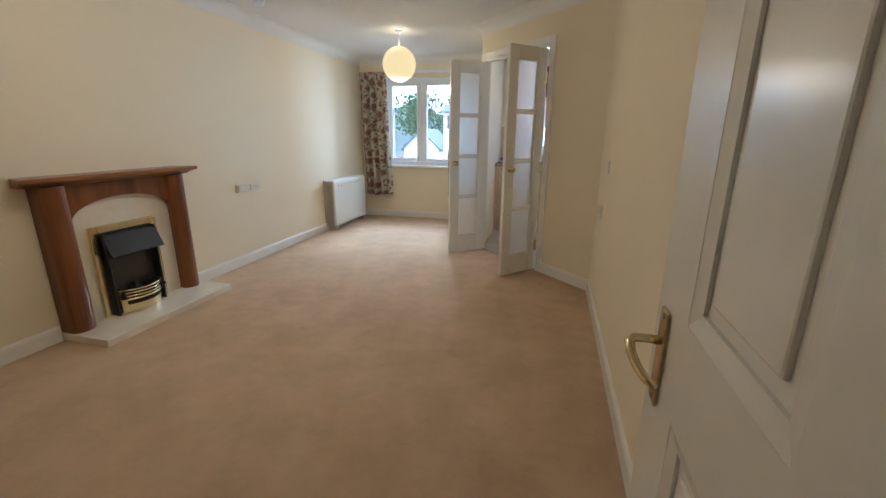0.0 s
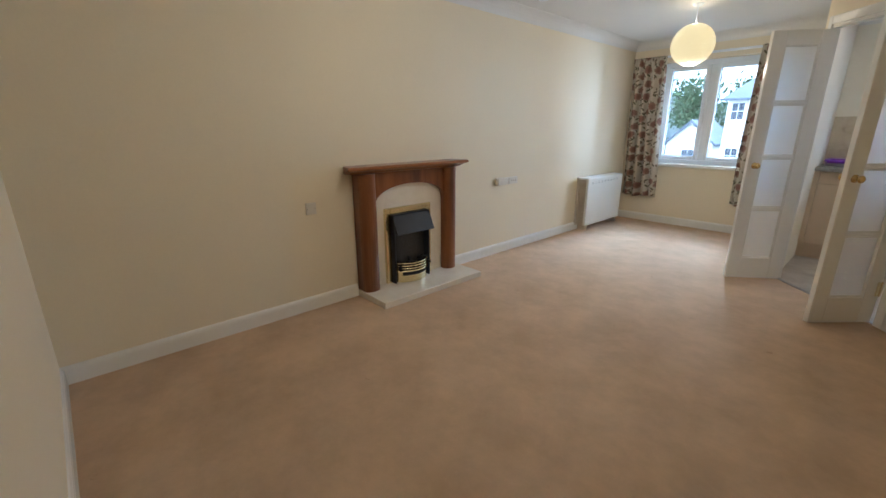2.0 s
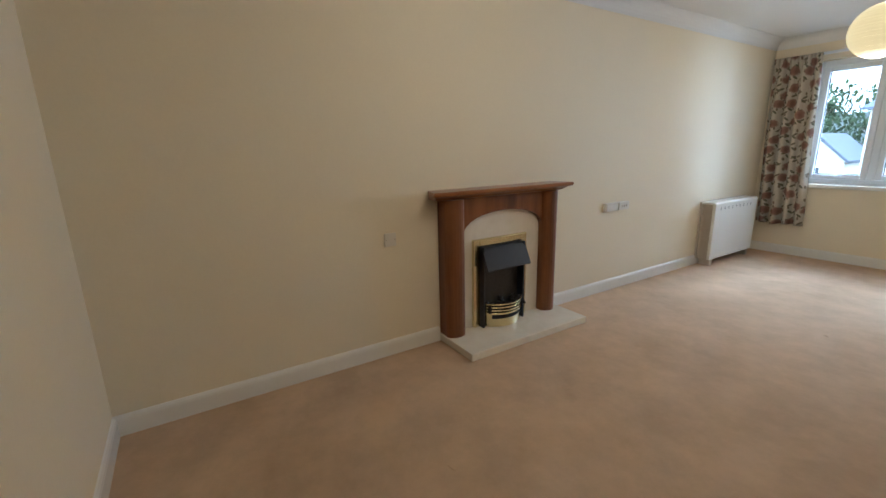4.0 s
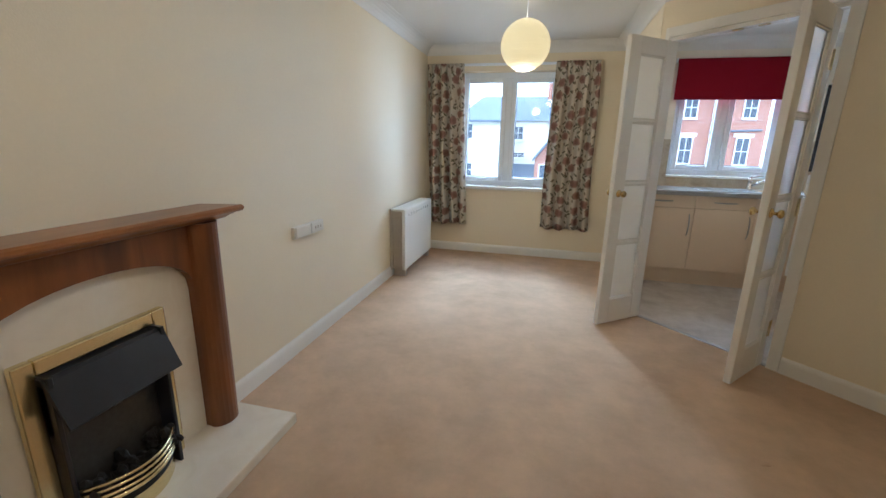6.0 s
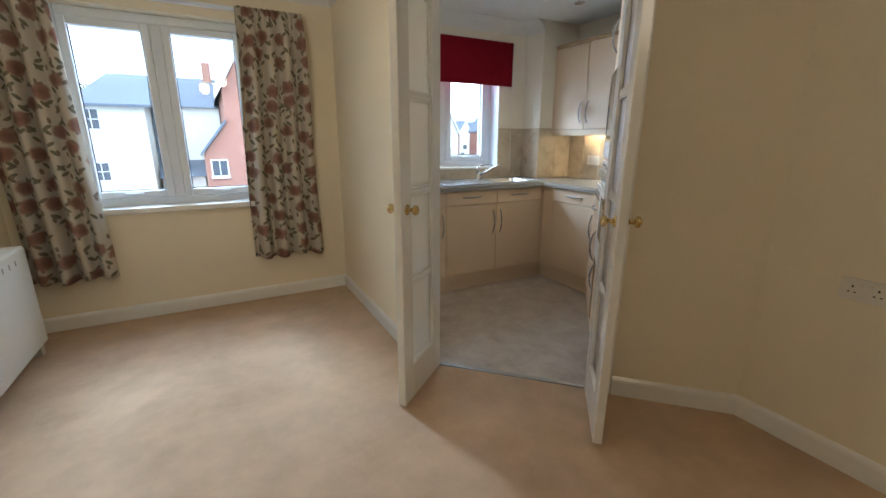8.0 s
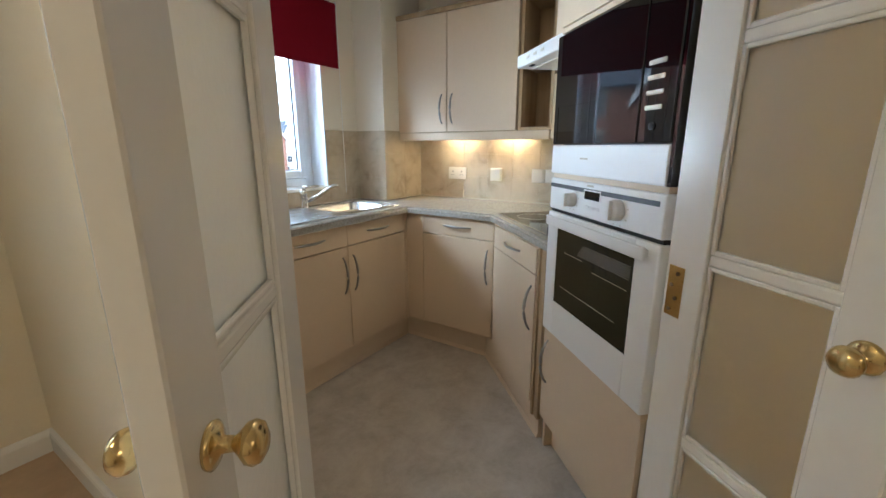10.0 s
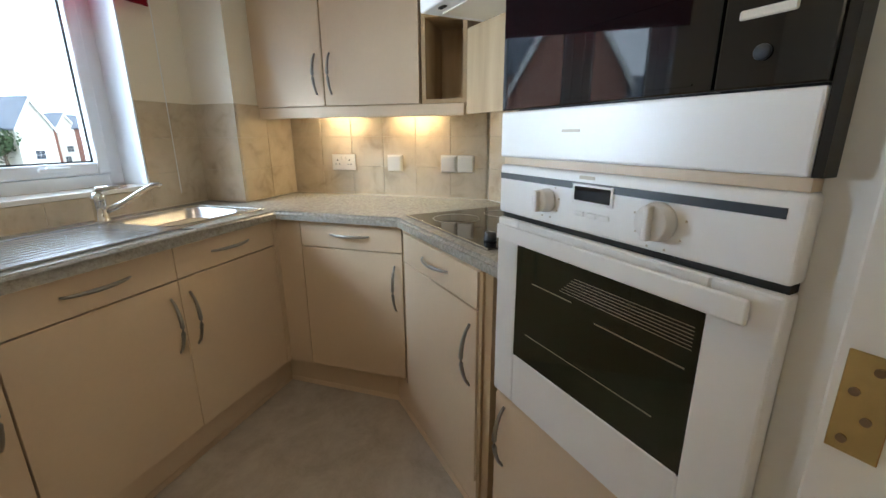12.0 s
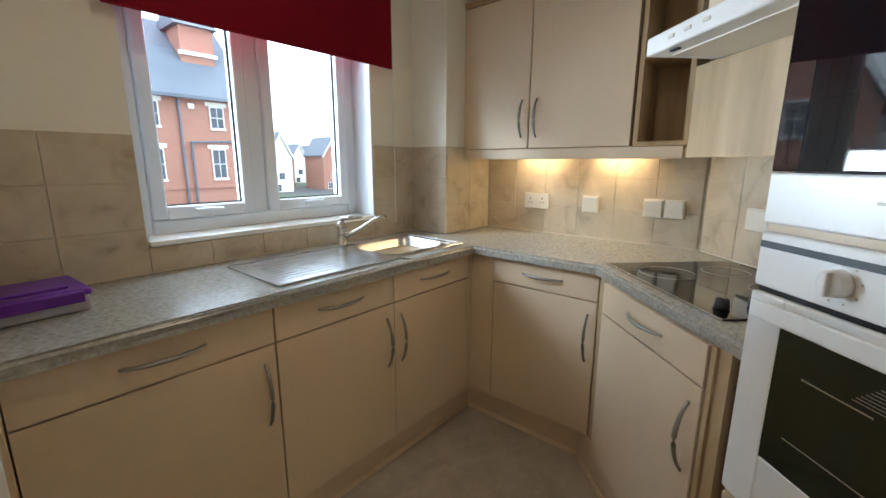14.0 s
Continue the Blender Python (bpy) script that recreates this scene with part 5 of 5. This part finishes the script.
# ---- splashback tiles ----
tile_mesh = {}
def tiles(wall, m, runs, z0, z1, tw=0.2, thk=0.008):
    """Tiles with open joints on a wall; m takes local x (along), y (out of the wall) and z."""
    rows = 3
    th_ = (z1 - z0) / rows
    for a, b in runs:
        n = max(1, round((b - a) / tw))
        w = (b - a) / n
        for i in range(n):
            for j in range(rows):
                key = (round(w, 3), round(th_, 3))
                if key not in tile_mesh:
                    bm = box(-w / 2 + 0.0014, w / 2 - 0.0010, 0.0, thk, -th_ / 2 + 0.0010, th_ / 2 - 0.0010, 0.001)
                    tile_mesh[key] = mesh_of("tile", bm, TILE)
                o = new("tile", tile_mesh[key])
                o.parent = wall
                o.matrix_parent_inverse = wall.matrix_world.inverted()
                o.matrix_basis = m @ Matrix.Translation((a + w * (i + 0.5), 0, z0 + th_ * (j + 0.5)))


def backing(name, m, a, b, z0, z1):
    bm = box(a, b, 0.0005, 0.004, z0, z1)
    bmesh.ops.transform(bm, matrix=m, verts=bm.verts)
    return structure(name, bm, GROUT, "pale grout behind the splashback tiles", "tiling")


Z0, Z1 = WT + 0.002, 1.375
MN = Matrix(((1, 0, 0, 0), (0, -1, 0, YK), (0, 0, 1, 0), (0, 0, 0, 1)))
g1 = backing("tiling_north", MN, XKL, 1.118, Z0, W2[2] - 0.013)
tiles(g1, MN, [(XKL, W2[0] - 0.001), (W2[1] + 0.001, 1.117)], Z0, Z1)
g1b = backing("tiling_beside_window", MN, W2[1] + 0.001, 1.118, W2[2], Z1)
g1c = backing("tiling_by_partition", MN, XKL, W2[0] - 0.001, W2[2], Z1)
for i in range(5):
    w = (W2[1] - W2[0]) / 5
    key = ("low", 0)
    if key not in tile_mesh:
        tile_mesh[key] = mesh_of("tile", box(-w / 2 + 0.0014, w / 2 - 0.0014, 0.0, 0.008, 0.0014, W2[2] - 0.014 - Z0, 0.0015), TILE)
    o = new("tile", tile_mesh[key])
    o.parent = g1
    o.matrix_basis = MN @ Matrix.Translation((W2[0] + w * (i + 0.5), 0, Z0))
MX = Matrix(((0, -1, 0, 1.118), (1, 0, 0, 0), (0, 0, 1, 0), (0, 0, 0, 1)))
g2 = backing("tiling_boxing_side", MX, 6.05, YK, Z0, Z1)
tiles(g2, MX, [(6.042, YK - 0.009)], Z0, Z1)
MY = Matrix(((1, 0, 0, 0), (0, -1, 0, 6.05), (0, 0, 1, 0), (0, 0, 0, 1)))
g3 = backing("tiling_boxing_front", MY, 1.118, XKR, Z0, Z1)
tiles(g3, MY, [(1.12, XKR - 0.009)], Z0, Z1)
ME_ = Matrix(((0, -1, 0, XKR), (1, 0, 0, 0), (0, 0, 1, 0), (0, 0, 0, 1)))
g4 = backing("tiling_east", ME_, 4.90, 6.05, Z0, Z1)
tiles(g4, ME_, [(4.905, 6.041)], Z0, Z1)
MD = Matrix(((-S2, -S2, 0, XKR), (-S2, S2, 0, 4.89), (0, 0, 1, 0), (0, 0, 0, 1)))
g5 = backing("tiling_south", MD, 0.0, 0.95, Z0, Z1)
tiles(g5, MD, [(0.006, 0.94)], Z0, Z1)

# ---- outside ----
GZ = -2.75
RENDER = mat("cream_house_render", (0.72, 0.695, 0.60), 0.85, var=0.04, scale=0.6, fine=8)
# blue slate, lightened: the haze of distance is put into the colour
SLATE = mat("hazy_blue_slate_roof", (0.11, 0.13, 0.16), 0.6, var=0.25, scale=0.8, fine=14)
BRICKM = mat("red_brick_far", (0.42, 0.12, 0.06), 0.85, var=0.1)
bn, blk, bb = nodes_of(BRICKM)
btex, bpos, bmap = bn.new("ShaderNodeTexBrick"), bn.new("ShaderNodeNewGeometry"), bn.new("ShaderNodeMapping")
bmap.inputs["Rotation"].default_value = (radians(90), 0, 0)
btex.inputs["Color1"].default_value, btex.inputs["Color2"].default_value, btex.inputs["Mortar"].default_value = (0.30, 0.11, 0.07, 1), (0.38, 0.16, 0.105, 1), (0.40, 0.31, 0.26, 1)
btex.inputs["Scale"].default_value, btex.inputs["Mortar Size"].default_value = 4.4, 0.02
blk.new(bpos.outputs["Position"], bmap.inputs["Vector"]), blk.new(bmap.outputs[0], btex.inputs["Vector"]), blk.new(btex.outputs["Color"], bb.inputs["Base Color"])
DARKPANE = mat("dark_far_window", (0.05, 0.06, 0.075), 0.08, var=0.2, scale=1)
WHITEWOOD = mat("white_outdoor_paint", (0.75, 0.75, 0.72), 0.5, var=0.03)
LEAF = mat("dark_green_foliage", (0.06, 0.095, 0.04), 0.8, var=0.4, scale=1.2, fine=6)
BARK = mat("brown_bark", (0.12, 0.085, 0.06), 0.9, var=0.2, scale=6)
GRASS = blotched(mat("grass_and_tarmac", (0.1, 0.1, 0.09), 0.9), [(0.055, 0.055, 0.055), (0.07, 0.07, 0.068), (0.07, 0.10, 0.04)], (0.4, 0.52, 0.6), 0.06, detail=3)
HILL = mat("wooded_hill", (0.055, 0.072, 0.068), 0.95, var=0.35, scale=0.05, fine=0.4)
FENCE = mat("weathered_fence_wood", (0.25, 0.19, 0.13), 0.85, var=0.2, scale=2, fine=20)
structure("ground", box(-400, 400, 7.2, 900, GZ - 0.3, GZ), GRASS, "tarmac yard and grass below the windows", "ground")
# low wooded hill
hl_ = bmesh.new()
hrng = random.Random(9)
tops = []
for k in range(121):
    x = -160 + k * 3.0
    z = 10.5 - 0.03 * max(0, x + 30) + 1.4 * math.sin(x * 0.05) + 0.9 * math.sin(x * 0.21) + hrng.uniform(-0.5, 0.5)
    tops.append((x, max(z, 5.5)))
low, mid_, high = ([hl_.verts.new((x, y, GZ - 0.1 if f == 0 else GZ + (z - GZ) * f)) for x, z in tops] for y, f in ((95, 0.0), (125, 0.55), (150, 1.0)))
for a, b in ((low, mid_), (mid_, high)):
    for k in range(120):
        hl_.faces.new((a[k], a[k + 1], b[k + 1], b[k]))
structure("backdrop_hill", hl_, HILL, "low wooded hill in the distance", "hill", True)


def far_window(house, x, y, z, w, h, bars=1):
    """A white window with dark panes, set into a south wall at y."""
    win = part("window", bx(box(x - w / 2 - 0.05, x + w / 2 + 0.05, y - 0.10, y - 0.01, z - h / 2 - 0.09, z - h / 2), x - w / 2 - 0.03, x + w / 2 + 0.03, y - 0.05, y - 0.005, z - h / 2, z + h / 2 + 0.03), WHITEWOOD, house)
    for i in range(2):
        for j in range(bars + 1):
            ww, hh = w / 2 - 0.03, h / (bars + 1) - 0.03
            cx, cz = x - w / 4 + i * w / 2, z - h / 2 + (j + 0.5) * h / (bars + 1)
            part("pane", box(cx - ww / 2, cx + ww / 2, y - 0.06, y - 0.045, cz - hh / 2, cz + hh / 2), DARKPANE, win)


def pitched(x0, x1, y0, y1, z, rise, over=0.3, hip0=0.0, hip1=0.0):
    """A roof with its ridge along x, hipped at the ends by hip0 and hip1."""
    bm = bmesh.new()
    c = (y0 + y1) / 2
    b = [bm.verts.new(p) for p in ((x0 - over, y0 - over, z), (x1 + over, y0 - over, z), (x1 + over, y1 + over, z), (x0 - over, y1 + over, z))]
    r = [bm.verts.new((x0 - over + hip0, c, z + rise)), bm.verts.new((x1 + over - hip1, c, z + rise))]
    bm.faces.new((b[0], b[1], r[1], r[0])), bm.faces.new((b[2], b[3], r[0], r[1])), bm.faces.new((b[1], b[2], r[1])), bm.faces.new((b[3], b[0], r[0])), bm.faces.new(b[::-1])
    return bm


ch = thing("cream_house", Matrix(), "cream rendered house with slate roofs across the yard", "house")
part("wall", box(-6.1, -3.9, 24, 31, GZ, 2.5), RENDER, ch), part("wall", box(-3.9, -1.2, 26, 31, GZ, 2.6), RENDER, ch)
part("roof", pitched(-6.1, -3.9, 24, 31, 2.5, 1.55, 0.25, 0.9, 0.3), SLATE, ch), part("roof", pitched(-3.9, -1.2, 26, 32, 2.6, 1.6, 0.2), SLATE, ch)
for x, y, z, w, h in ((-6.0 + 0.35, 24, 1.95, 0.5, 0.75), (-5.62, 24, -0.05, 0.5, 0.7), (-3.15, 26, 1.95, 0.55, 0.7), (-3.1, 26, 0.75, 0.7, 0.25)):
    far_window(ch, x, y, z, w, h)
part("gutter", box(-6.35, -3.65, 23.66, 23.76, 2.42, 2.52), SLATE, ch), part("downpipe", rod(bmesh.new(), (-3.82, 25.9, GZ), (-3.82, 25.9, 2.5), 0.05, 8), SLATE, ch)
part("chimney", box(-1.7, -1.3, 28.6, 29.2, 3.6, 4.95), BRICKM, ch)
part("lean_to", box(-3.7, -2.1, 24.6, 26, GZ, -0.4), RENDER, ch), part("lean_to_roof", prism(bmesh.new(), [(24.4, -0.4), (26, -0.4), (26, 0.25)], -3.8, -2.0, "x"), SLATE, ch)

gh = thing("brick_gabled_house", Matrix(), "red brick gabled house with white bargeboards", "house")
gw = bmesh.new()
prism(gw, [(-1.15, GZ), (2.6, GZ), (2.6, 2.9), (0.725, 6.4), (-1.15, 2.9)], 20, 28, "y")
part("wall", gw, BRICKM, gh)
for sgn in (-1, 1):
    rf = prism(bmesh.new(), [(0.725 + sgn * 2.1, 2.74), (0.725 + sgn * 2.1, 2.9), (0.725, 6.62), (0.725, 6.46)], 19.75, 28.2, "y")
    part("roof", rf, SLATE, gh)
    part("bargeboard", prism(bmesh.new(), [(0.725 + sgn * 2.12, 2.55), (0.725 + sgn * 2.12, 2.88), (0.725, 6.6), (0.725, 6.24)], 19.68, 19.75, "y"), WHITEWOOD, gh)
lw_ = prism(bmesh.new(), [(-1.95, GZ), (-1.15, GZ), (-1.15, 1.75), (-1.95, 0.72)], 20, 26, "y")
part("side_wing", lw_, BRICKM, gh)
part("side_roof", prism(bmesh.new(), [(-2.05, 0.62), (-1.15, 1.78), (-1.15, 1.9), (-2.05, 0.74)], 19.8, 26, "y"), SLATE, gh)
far_window(gh, -1.5, 20, 0.22, 0.5, 0.55, 0), far_window(gh, 0.6, 20, 2.6, 0.6, 1.0), far_window(gh, 0.6, 20, 0.0, 0.8, 1.0)

bh = thing("brick_house", Matrix(), "red brick house with a slate roof, dormer and drainpipes", "house")
part("wall", box(2.9, 8.7, 24, 31, GZ, 3.9), BRICKM, bh)
part("roof", pitched(2.9, 8.7, 24, 31, 3.9, 3.6, 0.3), SLATE, bh)
part("string_course", box(2.85, 8.75, 23.93, 24, 0.2, 0.37), BRICKM, bh)
part("gutter", box(2.6, 9.0, 23.58, 23.72, 3.80, 3.93), SLATE, bh)
for x, z, h in ((7.32, 3.14, 0.85), (7.25, 1.22, 1.2), (4.88, 3.16, 0.9), (4.88, 1.22, 1.2), (7.25, -1.2, 1.1), (4.88, -1.2, 1.1)):
    far_window(bh, x, 24, z, 0.52, h)
    part("lintel", box(x - 0.42, x + 0.42, 23.955, 24, z + h / 2 + 0.04, z + h / 2 + 0.2), RENDER, bh)
for x in (5.86, 6.2):
    part("downpipe", rod(bmesh.new(), (x, 23.9, GZ), (x, 23.9, 3.8 if x < 6.0 else 2.1), 0.05, 8), SLATE, bh)
part("alarm_box", box(6.22, 6.44, 23.9, 24, 3.44, 3.64), WHITEWOOD, bh)
part("dormer", box(6.7, 8.05, 25.4, 27.2, 5.0, 7.0), BRICKM, bh), part("dormer_cill", box(6.6, 8.15, 25.28, 25.4, 5.82, 5.97), WHITEWOOD, bh), part("dormer_roof", pitched(6.7, 8.05, 25.4, 27.6, 7.0, 0.7, 0.2), SLATE, bh)
part("pipe_bend", rod(bmesh.new(), (6.2, 23.9, 2.1), (7.9, 23.9, 2.18), 0.045, 8), SLATE, bh)

frng = random.Random(3)
for k in range(20):
    x, y = (14 + k * 4.0 if k < 11 else 20 + (k - 11) * 5.2) + frng.uniform(-0.8, 0.8), (62 if k < 11 else 82) + frng.uniform(-3, 6)
    fh = thing("far_house", pose(x, y, GZ - 0.3, 0, 0, frng.uniform(-8, 8)), "small pale gabled house far beyond the yard", "house", "far houses")
    w, e, r = frng.uniform(3.0, 4.2), frng.uniform(4.4, 5.5), frng.uniform(2.2, 3.2)
    part("wall", prism(bmesh.new(), [(-w / 2, 0), (w / 2, 0), (w / 2, e), (0, e + r), (-w / 2, e)], 0, 6, "y"), RENDER if k % 3 == 1 else BRICKM, fh)
    for sgn in (-1, 1):
        part("bargeboard", prism(bmesh.new(), [(sgn * (w / 2 + 0.2), e - 0.45), (sgn * (w / 2 + 0.2), e - 0.1), (0, e + r + 0.1), (0, e + r - 0.3)], -0.28, -0.2, "y"), WHITEWOOD, fh)
    for sgn in (-1, 1):
        part("roof", prism(bmesh.new(), [(sgn * (w / 2 + 0.2), e - 0.2), (sgn * (w / 2 + 0.2), e), (0, e + r + 0.22), (0, e + r)], -0.2, 6.2, "y"), SLATE, fh)
    far_window(fh, 0, 0, 2.5, 0.9, 0.9), far_window(fh, -0.6, 0, 0.9, 0.8, 0.9)


def tree(x, y, height, spread, seed, label):
    """A tapered trunk with limbs, and a ragged crown of small leaf sprays."""
    rng = random.Random(seed)
    t = thing("tree", Matrix.Translation((x, y, GZ)), label, "tree", "trees beyond the yard")
    wood = tube(bmesh.new(), [(0, 0, 0), (0.1, 0, height * 0.3), (0.0, 0.1, height * 0.6), (0.1, 0, height * 0.9)], [0.22, 0.17, 0.11, 0.03], 8)
    ends = []
    for k in range(9):
        a, z0 = rng.uniform(0, 6.28), height * rng.uniform(0.3, 0.7)
        e = (math.cos(a) * spread * 0.7, math.sin(a) * spread * 0.7, z0 + height * rng.uniform(0.1, 0.28))
        tube(wood, [(0.05, 0.03, z0), (e[0] * 0.5, e[1] * 0.5, (z0 + e[2]) / 2 + 0.1), e], [0.07, 0.045, 0.015], 6)
        ends.append(e)
    part("trunk", wood, BARK, t)
    crown = bmesh.new()
    ends += [(rng.uniform(-0.4, 0.4) * spread, rng.uniform(-0.4, 0.4) * spread, height * rng.uniform(0.55, 0.98)) for _ in range(14)]
    for e in ends:
        for _ in range(55):
            p = Vector(e) + Vector((rng.gauss(0, spread * 0.2), rng.gauss(0, spread * 0.2), rng.gauss(0, height * 0.06)))
            m = Matrix.Translation(p) @ Euler((rng.uniform(0, 6), rng.uniform(0, 6), rng.uniform(0, 6))).to_matrix().to_4x4()
            s = rng.uniform(0.12, 0.26)
            v = [crown.verts.new(m @ Vector(q)) for q in ((-s, 0, 0), (0, -s * 0.5, 0.02), (s, 0, 0), (0, s * 0.5, 0.02))]
            crown.faces.new(v)
    part("crown", crown, LEAF, t)


for x, y, hgt, sp, sd in ((-13.5, 42, 8.4, 2.8, 1), (-10.4, 46, 7.8, 2.6, 2), (-16.0, 48, 8.0, 2.8, 3), (-7.0, 50, 8.5, 2.6, 5), (19.0, 58, 6.0, 2.4, 6), (27.0, 60, 4.5, 2.0, 7)):
    tree(x, y, hgt, sp, sd, "dark green bushy tree beyond the yard")
sm = thing("small_house", Matrix.Translation((-10.6, 34, GZ)), "small pale house with a grey roof beyond the yard", "house")
part("wall", prism(bmesh.new(), [(-1.5, 0), (1.5, 0), (1.5, 2.9), (0, 4.3), (-1.5, 2.9)], 0, 5, "y"), RENDER, sm)
for sgn in (-1, 1):
    part("roof", prism(bmesh.new(), [(sgn * 1.7, 2.7), (sgn * 1.7, 2.86), (0, 4.5), (0, 4.3)], -0.2, 5.2, "y"), SLATE, sm)
far_window(sm, 0, 0, 2.0, 0.8, 0.9)
fence = thing("fence", Matrix.Translation((-3.6, 19.5, GZ)), "weathered close-boarded wooden fence", "fence")
for k in range(14):
    part("board", box(k * 0.15, k * 0.15 + 0.14, 0, 0.03, 0, 1.75, 0.006), FENCE, fence)
